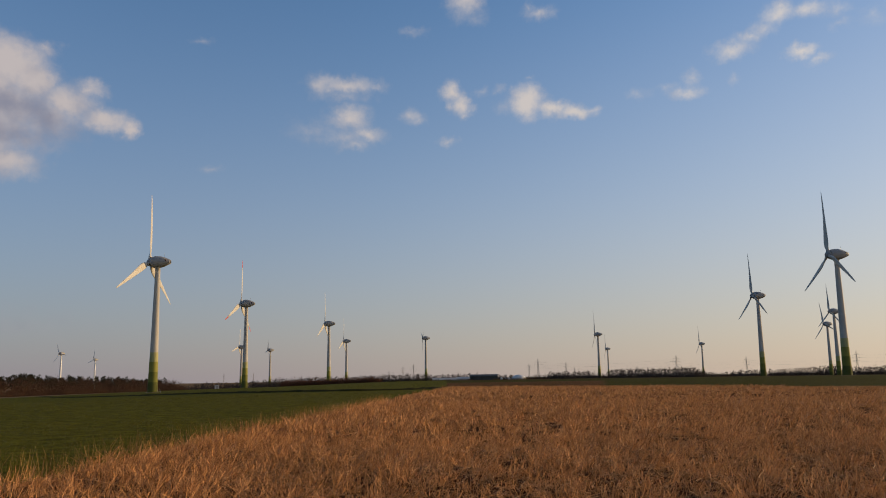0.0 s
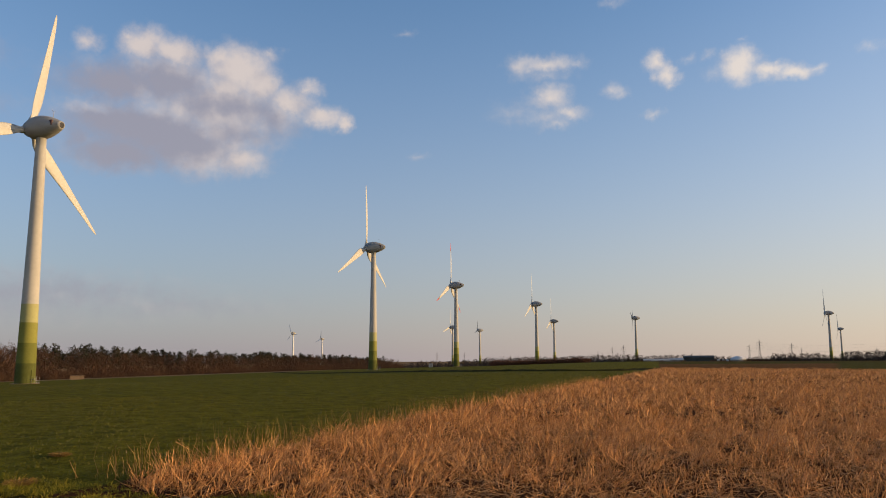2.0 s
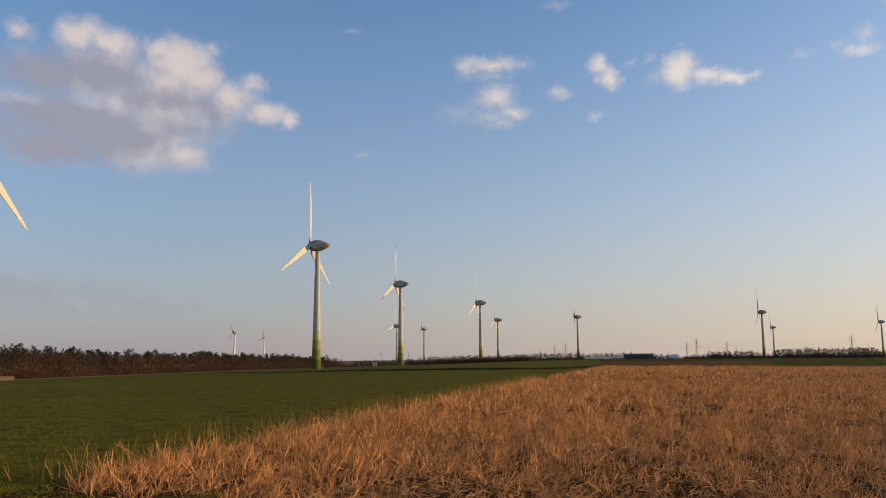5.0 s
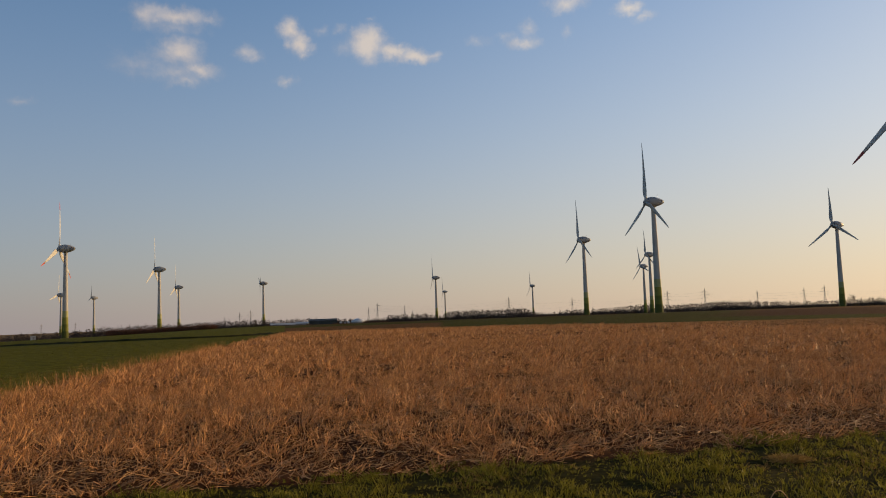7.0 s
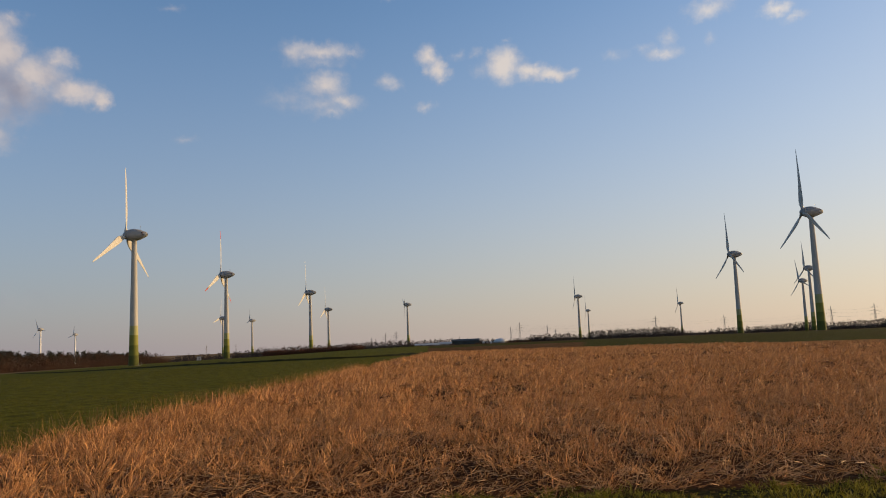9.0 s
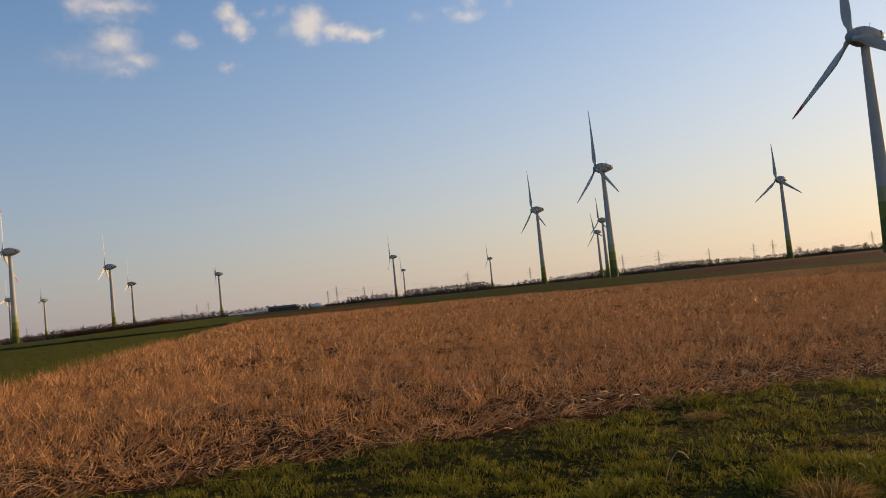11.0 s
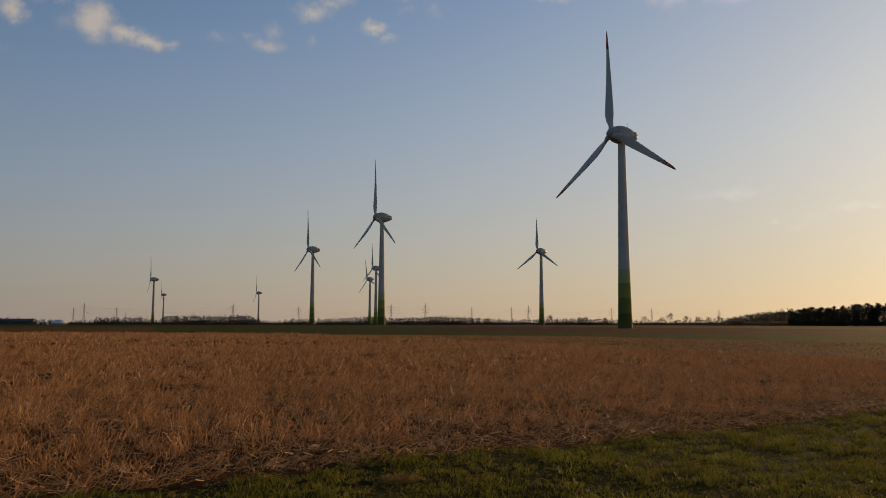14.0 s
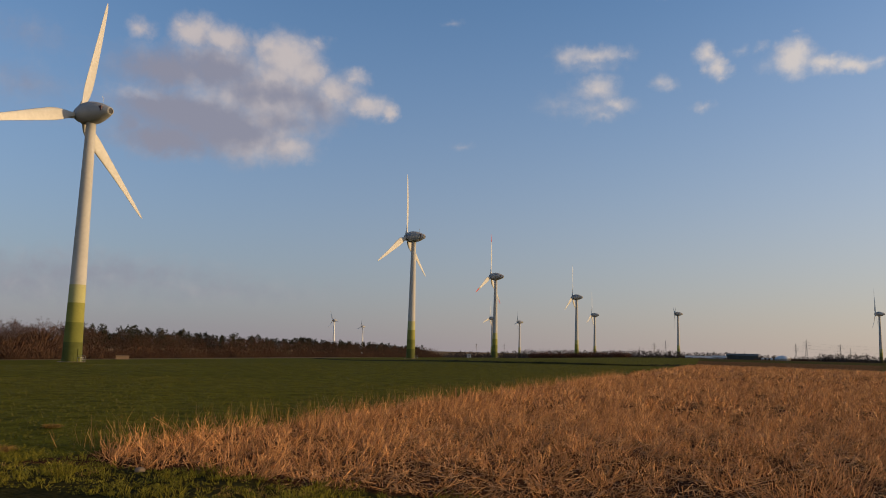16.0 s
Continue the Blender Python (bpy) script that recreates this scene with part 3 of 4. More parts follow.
def turbines():
    near, near_hub = build_turbine(False, True)
    red, red_hub = build_turbine(True, True)
    far, far_hub = build_turbine(False, False)
    white, white_hub = build_turbine(False, False, False)
    wide = "white three-bladed wind turbine with green-banded tower on field"
    for kind, heading, distance, facing, phase in (
            (near, -43.13, 220, 274, 12), (near, -20.35, 417, 274, 2), (red, -14.29, 630, 274, 5),
            (red, 44.50, 267, 274, 0), (near, 26.87, 472, 272, -2), (near, 21.84, 686, 270, 0)):
        tagged(place_turbine(kind, heading, distance, facing, phase), wide, "wind turbine", "wind turbines")
    for heading, distance, facing, phase, rotor in (
            (-26.05, 1540, 205, 20, 0.55), (-24.0, 1950, 215, -12, 0.65), (-14.55, 1277, 274, 15, 0.9), (-12.57, 1427, 245, -20, 0.6), (-8.45, 845, 274, 4, 1.0),
            (-7.19, 1182, 274, 8, 1.0), (-1.45, 1185, 262, 60, 0.6), (10.98, 1170, 274, 0, 1.0), (11.62, 1830, 274, 6, 1.0), (18.02, 1650, 274, 3, 1.0),
            (25.95, 1095, 266, 10, 0.8), (26.4, 892, 270, 0, 0.8), (38.49, 695, 264, 0, 0.85)):
        # the two leftmost take the paint that has sunlight in its colour
        tagged(place_turbine(white if heading < -23 else far, heading, distance, facing, phase, rotor), "distant pale wind turbine standing beyond the fields", "wind turbine", "wind turbines")
    for top in (near, red, far, white):
        for o in (*top.children_recursive, top):
            bpy.data.objects.remove(o)


turbines()


# ---------------- trees and woods ----------------
def tube(v, f, p, q, r0, r1, sides=3):
    way = (q - p) / (np.linalg.norm(q - p) + 1e-9)
    a = np.cross(way, (0.31, 0.77, 0.55))
    a /= np.linalg.norm(a)
    b = np.cross(way, a)
    o = len(v)
    for c, r in ((p, r0), (q, r1)):
        for i in range(sides):
            t = 2 * math.pi * i / sides
            v.append(c + r * (a * math.cos(t) + b * math.sin(t)))
    for i in range(sides):
        j = (i + 1) % sides
        f.append((o + i, o + j, o + sides + j, o + sides + i))


def bare_tree(seed, h=12.0, spread=0.45, twigs=700, fine=0.05, light=False, start=0.3):
    """Trunk with limbs, and a crown of many fine twigs. Gives two meshes' data."""
    rng = np.random.default_rng(seed)
    tv, tf, cv, cf = [], [], [], []
    r = 0.018 * h
    lean = rng.normal(size=3) * 0.03 * h
    lean[2] = 0
    p0, p1, p2 = np.zeros(3), np.array([0, 0, h * start]) + lean * 0.4, np.array([0, 0, h * 0.82]) + lean
    tube(tv, tf, p0, p1, r, r * 0.75, 6)
    tube(tv, tf, p1, p2, r * 0.75, r * 0.12, 5)
    ends = []
    limbs = 7 if light and h < 10 else 13
    for i in range(limbs):
        s = 0.12 + 0.86 * (i / (limbs - 1))
        start = p1 + (p2 - p1) * s
        a = i * 2.4 + rng.uniform(-0.4, 0.4)
        reach = spread * h * (1.0 - 0.62 * s) * rng.uniform(0.75, 1.15)
        end = start + np.array([math.cos(a) * reach, math.sin(a) * reach, reach * rng.uniform(0.5, 1.0)])
        mid = (start + end) / 2 + np.array([0, 0, -0.06 * reach])
        tube(tv, tf, start, mid, r * 0.3 * (1.1 - 0.6 * s), r * 0.2 * (1.1 - 0.6 * s))
        tube(tv, tf, mid, end, r * 0.2 * (1.1 - 0.6 * s), r * 0.05)
        for _ in range(5):
            u = rng.uniform(0.35, 1.0)
            q = mid + (end - mid) * (u - 0.35) / 0.65
            e = q + rng.normal(size=3) * 0.1 * h * (1 - 0.4 * s) + np.array([0, 0, 0.05 * h])
            if not light:
                tube(tv, tf, q, e, r * 0.1, r * 0.03, 3)
            ends.append((q, e))
    ends.append((p1, p2))
    for i in range(twigs):
        q, e = ends[rng.integers(len(ends))]
        c = q + (e - q) * rng.uniform(0.15, 1.1)
        w = (e - q) / (np.linalg.norm(e - q) + 1e-9) * 0.55 + rng.normal(size=3) * 0.5 + np.array([0, 0, 0.35])
        w *= 0.075 * h / np.linalg.norm(w) * rng.uniform(0.5, 1.5)
        s = np.cross(w, rng.normal(size=3))
        s *= fine / (np.linalg.norm(s) + 1e-9)
        o = len(cv)
        cv += [c - s, c + s, c + w]
        cf.append((o, o + 1, o + 2))
    return np.array(tv), tf, np.array(cv), cf


def pine_tree(seed, h=14.0, clumps=420, bare_part=0.42, tuft_size=0.016):
    """Bare lower trunk and an uneven crown of needle tufts."""
    rng = np.random.default_rng(seed)
    tv, tf, cv, cf = [], [], [], []
    tube(tv, tf, np.zeros(3), np.array([0, 0, h * 0.9]), 0.014 * h, 0.004 * h, 5)
    limbs = []
    for i in range(16):
        s = bare_part + (0.97 - bare_part) * i / 15
        a = i * 2.4 + rng.uniform(-0.5, 0.5)
        reach = h * 0.16 * min(1.0, (1.12 - s) * 2.4) * rng.uniform(0.8, 1.2) + 0.3
        p = np.array([0, 0, h * s])
        q = p + np.array([math.cos(a) * reach, math.sin(a) * reach, reach * rng.uniform(0.0, 0.45)])
        tube(tv, tf, p, q, 0.05, 0.02, 3)
        limbs.append((p, q))
    for i in range(clumps):
        p, q = limbs[rng.integers(16)]
        c = p + (q - p) * rng.uniform(0.25, 1.12) + rng.normal(size=3) * 0.028 * h
        d1, d2 = rng.normal(size=(2, 3)) * tuft_size * h
        o = len(cv)
        cv += [c - d1, c + d1, c + d2]
        cf.append((o, o + 1, o + 2))
    return np.array(tv), tf, np.array(cv), cf


def brush(seed, h=4.0, n=190, reach=1.0, thick=0.022):
    """A low dense bush: fine twigs that fan out from the ground."""
    rng = np.random.default_rng(seed)
    cv, cf = [], []
    for i in range(n):
        a, d, u = rng.uniform(0, 6.28), math.sqrt(rng.random()) * 0.55 * h, rng.uniform(0.02, 0.75)
        c = np.array([math.cos(a) * d, math.sin(a) * d, u * h * (1.15 - 0.5 * d / (0.55 * h))])
        w = np.array([math.cos(a) * 0.12, math.sin(a) * 0.12, 0.25]) * h * reach * rng.uniform(0.5, 1.3) + rng.normal(size=3) * 0.05 * h
        side = np.cross(w, rng.normal(size=3))
        side *= thick * h / (np.linalg.norm(side) + 1e-9)
        o = len(cv)
        cv += [c - side, c + side, c + w]
        cf.append((o, o + 1, o + 2))
    return np.zeros((0, 3)), [], np.array(cv), cf


def merge_trees(name, placed, bark, leaf, label, category):
    """Many trees as one mesh: placed holds (tree data, x, y, z, scale, turn)."""
    v, f, idx, o = [], [], [], 0
    for (tv, tf, cv, cf), x, y, z, s, a in placed:
        ca, sa = math.cos(a), math.sin(a)
        rot = np.array([[ca, sa, 0], [-sa, ca, 0], [0, 0, 1]])
        for pts, fs, mi in ((tv, tf, 0), (cv, cf, 1)):
            v.append(pts @ rot * s + (x, y, z))
            f += [tuple(i + o for i in q) for q in fs]
            idx += [mi] * len(fs)
            o += len(pts)
    me = bpy.data.meshes.new(name)
    me.from_pydata(np.concatenate(v).tolist(), [], f)
    me.materials.append(bark)
    me.materials.append(leaf)
    me.polygons.foreach_set("material_index", idx)
    me.update()
    ob = new(name, me)
    return tagged(ob, label, category, kind="stuff")


def along(points, gap, rng):
    """Places along a broken line, about gap metres apart: x, y and how far along, 0 to 1."""
    pts = [np.array(p, float) for p in points]
    total = sum(np.linalg.norm(b - a) for a, b in zip(pts, pts[1:]))
    done = 0.0
    for a, b in zip(pts, pts[1:]):
        d = np.linalg.norm(b - a)
        for i in range(max(1, int(d / gap))):
            s = (i + rng.uniform(0, 1)) / max(1, int(d / gap))
            p = a + (b - a) * s
            yield p[0], p[1], (done + d * s) / total
        done += d


def woods():
    rng = np.random.default_rng(4)
    bare = [bare_tree(s, 12, 0.36, 460, 0.038, True, 0.2) for s in range(6)]
    back = [bare_tree(10 + s, 12, 0.36, 260, 0.06, True, 0.2) for s in range(4)]
    pines = [pine_tree(20 + s, 14, 520, 0.45) for s in range(5)]
    low = [bare_tree(40 + s, 6, 0.45, 420, 0.035, True, 0.04) for s in range(5)]
    far_bare = [bare_tree(60 + s, 9, 0.42, 170, 0.24, True, 0.06) for s in range(5)]
    far_pine = [pine_tree(80 + s, 14, 240, 0.04, 0.034) for s in range(5)]

    def put(kinds, x, y, h, ref):
        return (kinds[rng.integers(len(kinds))], x, y, float(ground_height(x, y)) - 0.15, h / ref * rng.uniform(0.85, 1.12), rng.uniform(0, 6.28))

    # wood along the crop field
    broad, needle = [], []
    line = [(-262, 130), (-219, 205), (-240, 344), (-242, 548), (-236, 712)]
    bushes = [brush(500 + i) for i in range(6)]
    far_bushes = [brush(520 + i, 4.0, 120, 0.45, 0.055) for i in range(6)]
    for off, gap, tall in ((4, 2.6, 3.2), (0, 1.9, 5.0), (-6, 2.4, 8.5)):
        for x, y, s in along(line, gap, rng):
            broad.append(put(bushes, x + off + rng.uniform(-2, 2), y, tall * (1.15 if s < 0.2 else 0.7) * rng.uniform(0.4, 1.3), 4))
    for row in range(5):
        for x, y, s in along(line, 3.0, rng):
            x -= row * 5.0 + rng.uniform(-2, 2)
            h = 13.6 - 3.2 * s + (1.4 if s < 0.2 else 0)
            if (s > 0.22 and row > 1 and rng.random() < 0.75) and s < 0.97:
                needle.append(put(pines, x, y, h * rng.uniform(0.82, 1.08), 14))
            elif row == 0:
                broad.append(put(low, x + (4 if row == 0 else 0), y, rng.uniform(3.0, 6.5), 6))
            else:
                broad.append(put(bare if row < 4 else back, x, y, h * (rng.uniform(0.75, 1.16) if s < 0.15 else rng.uniform(0.78, 1.08)), 13))
    merge_trees("bare_wood", broad, M["bark"], M["twig"], "edge of a bare brown broadleaf wood beside the crop field", "wood")
    merge_trees("pine_wood", needle, M["bark"], M["pine"], "dark green pine trees within the bare wood", "wood")
    # reddish thicket round a distant turbine
    thicket = []
    a, b = on_ground(-11.8, 790), on_ground(-4.9, 800)
    for row in range(5):
        for x, y, s in along([a[:2], b[:2]], 3.0, rng):
            thicket.append(put(far_bushes, x, y + row * 5, 6.0 + rng.uniform(-1.5, 1.5), 4))
            thicket.append(put(low, x, y + row * 5, 7.2 + rng.uniform(-1.2, 1.2), 7.5))
    for x, y, s in along([on_ground(-12, 815)[:2], on_ground(-7, 820)[:2]], 7, rng):
        thicket.append(put(bare, x, y, 10.0, 13))
    merge_trees("thicket", thicket, M["bark"], M["twig_red"], "low reddish-brown thicket of bare bushes on the plain", "bushes")
    # far line of trees round the horizon: heading, height of the tops in metres
    tops = [(-70, 7), (-20, 7), (-18, 7), (-16.9, 8.5), (-14.6, 8), (-11.6, 10), (-4.6, 10), (-4, 10.5), (-1.1, 8.5), (2, 9), (3.4, 8), (5, 6.5), (6.2, 6), (7, 6), (7.5, 10), (10.2, 9.5),
            (11.3, 6.5), (11.9, 11), (15.6, 11.5), (17.4, 12), (18.3, 7), (19.2, 6), (20.5, 8.5), (23.3, 8.5), (24.8, 10), (25.7, 12.5), (26.8, 9.5), (28.6, 10), (31.4, 11.5),
            (33.9, 9.5), (37.2, 8), (39.9, 9.5), (41.6, 10.5), (42.8, 9), (45, 7), (48, 7.5), (52, 10), (70, 10)]
    dark, pale = [], []
    for row in range(2):
        for i, h0 in enumerate(np.arange(-22, 58, 0.16)):
            head = h0 + rng.uniform(-0.1, 0.1)
            hgt = 1.12 * float(np.interp(head, [t[0] for t in tops], [t[1] for t in tops]))
            x, y, z = on_ground(head, 1120 + row * 14 + rng.uniform(-5, 5))
            if row == 0:
                pale.append((far_bushes[i % 6], x, y - 6, z, hgt / 4 * rng.uniform(0.6, 0.95), rng.uniform(0, 6)))
            if 11.6 < head < 17.9 or 28 < head < 35:
                dark.append((far_bare[rng.integers(4)], x, y, z, hgt / 8.6 * rng.uniform(0.9, 1.04), rng.uniform(0, 6)))
            else:
                pale.append((far_bare[rng.integers(4)], x, y, z, hgt / 8.6 * rng.uniform(0.7, 1.08), rng.uniform(0, 6)))
    # both far rows wear the twig colour with haze mixed in
    merge_trees("far_copse", dark, M["bark"], M["twig_hazed"], "dense dark far copse on the horizon", "wood")
    merge_trees("far_tree_line", pale, M["bark"], M["twig_hazed"], "uneven far line of bare trees on the horizon", "wood")
    hedge = []
    for a0, a1, hh in ((-1.3, 0.3, 2.6), (0.9, 1.9, 2.4), (3.5, 4.7, 3.0), (5.7, 7.4, 3.6)):
        for x, y, s in along([on_ground(a0, 955)[:2], on_ground(a1, 960)[:2]], 1.6, rng):
            hedge.append(put(bushes, x, y, hh + rng.uniform(-1, 1), 4))
    merge_trees("farm_hedge", hedge, M["bark"], M["twig"], "low dark hedge in front of the farm", "hedge")
    # dark wood towards the sun
    edge, core = [], []
    line = [on_ground(51.2, 640)[:2], on_ground(53.5, 620)[:2], on_ground(60, 560)[:2], on_ground(68, 540)[:2], on_ground(80, 540)[:2], on_ground(100, 560)[:2]]
    for row in range(4):
        for x, y, s in along(line, 3.2, rng):
            k = 1 + row * 0.008
            h = float(np.interp(s, [0, 0.05, 0.1, 0.25, 0.42, 1], [5.5, 8.5, 10.5, 13, 15.5, 17]))
            if s < 0.11:
                edge.append(put(far_bare, x * k, y * k, h, 9))
            else:
                core.append(put(far_pine, x * k, y * k, h, 14))
                if row == 0:
                    core.append(put(bushes, x * 0.995, y * 0.995, h * 0.4, 4))
    merge_trees("wood_fringe", edge, M["bark"], M["twig"], "bare brown trees at the tip of a dark wood", "wood")
    merge_trees("conifer_wood", core, M["bark"], M["pine"], "dark conifer wood against the bright evening sky", "wood")
    # single trees along a far lane
    for i, (head, h) in enumerate(((45.7, 6.8), (46.9, 6.2), (47.5, 8.9), (48.55, 7.2), (49.3, 6.4), (50.0, 6.6), (50.7, 6.8), (39.05, 7.4), (41.3, 5.6), (43.0, 5.4))):
        tv, tf, cv, cf = bare_tree(200 + i, h, 0.42, 700, 0.06)
        x, y, z = on_ground(head, 615)
        tree = new("tree")
        tree.matrix_basis = pose(x, y, z - 0.1, 0, 0, i * 57)
        for nm, v, f, m in (("trunk", tv, tf, M["bark"]), ("crown", cv, cf, M["twig_red" if i == 2 else "twig"])):
            ob = new(nm, raw_mesh(nm, v, f, [m]))
            ob.parent = tree
        tagged(tree, "bare rounded roadside tree with fine twigs", "tree", "trees along the lane")


woods()


# ---------------- pylons and lines ----------------
def build_pylon():
    """Lattice mast with three pairs of arms, 50 m high, built about its foot."""
    top = new("pylon")

    def beam(bm, p, q, r=0.22):
        p, q = Vector(p), Vector(q)
        made = bmesh.ops.create_cone(bm, cap_ends=True, segments=4, radius1=r, radius2=r, depth=(q - p).length)["verts"]
        bmesh.ops.transform(bm, matrix=Matrix.Translation((p + q) / 2) @ (q - p).to_track_quat("Z", "Y").to_matrix().to_4x4(), verts=made)

    levels = [(0, 3.6), (9, 2.7), (18, 1.9), (27, 1.3), (35, 0.95), (42, 0.7), (50, 0.2)]
    corner = ((1, 1), (-1, 1), (-1, -1), (1, -1))
    for cx, cy in corner:
        bm = bmesh.new()
        for (z0, w0), (z1, w1) in zip(levels, levels[1:]):
            beam(bm, (cx * w0, cy * w0, z0), (cx * w1, cy * w1, z1), 0.17)
        part("leg", bm, M["steel"], top)
    bm = bmesh.new()
    for (z0, w0), (z1, w1) in zip(levels, levels[1:]):
        for (ax, ay), (bx, by) in zip(corner, corner[1:] + corner[:1]):
            beam(bm, (ax * w0, ay * w0, z0), (bx * w1, by * w1, z1), 0.09)
            beam(bm, (bx * w0, by * w0, z0), (ax * w1, ay * w1, z1), 0.09)
    part("bracing", bm, M["steel"], top)
    for z, reach in ((28, 8.5), (35, 10.5), (42, 7.0)):
        for s in (-1, 1):
            bm = bmesh.new()
            for d in (-0.7, 0.7):
                beam(bm, (0, d, z), (s * reach, 0, z + 0.5), 0.13)
                beam(bm, (0, d, z + 2.2), (s * reach, 0, z + 0.5), 0.1)
            beam(bm, (s * reach, 0, z + 0.5), (s * reach, 0, z - 2.2), 0.1)
            part("arm", bm, M["steel"], top)
    return top


def pylons():
    first = build_pylon()
    places = []
    # heading, and the height of the tip above the horizon in degrees
    for head, tip in ((-15.7, 0.61), (-13.7, 0.70), (-4.14, 0.63), (-3.12, 0.89), (-2.35, 1.0), (6.0, 0.91), (6.65, 1.21), (8.64, 0.96), (9.22, 0.70), (13.57, 0.62), (16.26, 1.28),
                      (20.82, 1.09), (27.47, 1.31), (29.97, 1.35), (33.35, 1.06), (36.25, 1.09), (37.47, 1.21), (43.39, 1.03), (46.17, 0.97), (50.65, 0.91)):
        d = (50 - 4.5 - 1.65) / math.tan(radians(tip))
        if d > 3400:
            d = 3400
        x, y, z = on_ground(head, d)
        ob = copy_thing(first, pose(x, y, z, 0, 0, -head + 25))
        if d >= 3400:
            ob.scale = (0.85, 0.85, 0.85)
        tagged(ob, "grey steel lattice power pylon on the horizon", "pylon", "power pylons")
        places.append((head, x, y, z))
    # conductors between neighbours
    for chain in ((-4.14, -3.12, -2.35), (6.0, 8.64, 13.57, 16.26), (6.65, 16.26), (16.26, 20.82, 27.47, 29.97), (29.97, 33.35, 36.25), (36.25, 43.39, 46.17, 50.65)):
        got = [next(p for p in places if abs(p[0] - c) < 0.01) for c in chain]
        for level in (28.0, 36.0, 42.0):
            cu = bpy.data.curves.new("power_line", "CURVE")
            cu.dimensions, cu.bevel_depth, cu.bevel_resolution = "3D", 0.07, 0
            for (_, x0, y0, z0), (_, x1, y1, z1) in zip(got, got[1:]):
                sp = cu.splines.new("POLY")
                sp.points.add(16)
                sag = min(14.0, 0.00012 * ((x1 - x0) ** 2 + (y1 - y0) ** 2) ** 0.5 * 200)
                for i in range(17):
                    u = i / 16
                    sp.points[i].co = (x0 + (x1 - x0) * u, y0 + (y1 - y0) * u, z0 + (z1 - z0) * u + level - 4 * sag * u * (1 - u), 1)
            cu.materials.append(M["steel"])
            tagged(new("power_line", cu), "thin grey power line hung between pylons", "power line", "power lines")
    for o in (*first.children_recursive, first):
        bpy.data.objects.remove(o)


pylons()


# ---------------- farm and biogas plant ----------------
def farm():
    def shed(head, dist, length, width, eave, ridge, turn, wall, roof, label, gates=0):
        x, y, z = on_ground(head, dist)
        top = new("farm_shed")
        top.matrix_basis = pose(x, y, z - 0.1, 0, 0, turn)
        part("wall", boxes(((0, 0, eave / 2), (length, width, eave))), wall, top)
        bm = bmesh.new()
        l, w = length / 2 + 0.5, width / 2 + 0.7
        vs = [bm.verts.new(p) for p in ((-l, -w, eave), (l, -w, eave), (l, w, eave), (-l, w, eave), (-l, 0, ridge), (l, 0, ridge))]
        for q in ((0, 1, 5, 4), (2, 3, 4, 5), (0, 4, 3), (1, 2, 5), (3, 2, 1, 0)):
            bm.faces.new([vs[i] for i in q])
        part("roof", bm, roof, top)
        for i in range(gates):
            part("gate", boxes(((-length / 2 + (i + 0.5) * length / gates, -width / 2 - 0.05, eave * 0.42), (length / gates * 0.6, 0.15, eave * 0.8))), M["wall_pale"], top)
        tagged(top, label, "shed", "farm sheds")

    shed(2.7, 1000, 34, 16, 6.0, 8.2, 2, M["wall_dark"], M["wall_dark"], "long dark green farm shed on the plain", 0)
    shed(0.1, 1010, 22, 14, 2.4, 4.6, 8, M["wall_pale"], M["roof_white"], "low pale-roofed farm building on the plain", 3)
    shed(1.25, 1040, 16, 14, 3.4, 5.6, -6, M["wall_pale"], M["roof_white"], "pale-roofed barn behind the farm", 2)
    shed(-0.6, 1045, 14, 14, 2.8, 4.8, 4, M["wall_pale"], M["roof_white"], "pale-roofed barn behind the farm", 2)
    # gas store
    x, y, z = on_ground(5.25, 985)
    store = new("gas_store")
    store.matrix_basis = pose(x, y, z)
    part("wall", lathe([(0, 9.2), (2.6, 9.2)], 32), M["wall_pale"], store, smooth=False)
    part("dome", lathe([(2.6, 9.3), (3.6, 8.8), (4.9, 7.4), (6.0, 5.2), (6.7, 2.6), (6.95, 0.2)], 32), M["membrane"], store, "pale domed membrane roof", True)
    tagged(store, "round pale gas store with a domed roof", "tank")
    for i, (head, h) in enumerate(((4.0, 3.2), (4.3, 2.6), (4.55, 2.9))):
        x, y, z = on_ground(head, 980)
        silo = new("silo")
        silo.matrix_basis = pose(x, y, z)
        part("shell", lathe([(0, 1.5), (h, 1.5), (h + 0.7, 0.3)], 20), M["membrane"], silo, smooth=False)
        tagged(silo, "small pale silo beside the farm shed", "silo", "farm silos")
    # transformer cabin by a turbine
    x, y, z = on_ground(-16.15, 600)
    cabin = new("transformer_cabin")
    cabin.matrix_basis = pose(x, y, z - 0.05, 0, 0, 20)
    part("wall", boxes(((0, 0, 1.3), (3.0, 2.4, 2.6))), M["roof_white"], cabin)
    part("roof", boxes(((0, 0, 2.72), (3.3, 2.7, 0.22))), M["wall_pale"], cabin)
    part("door", boxes(((0.2, -1.22, 1.1), (1.2, 0.08, 2.0))), M["steel"], cabin)
    tagged(cabin, "small white transformer cabin on the field", "cabin")


farm()


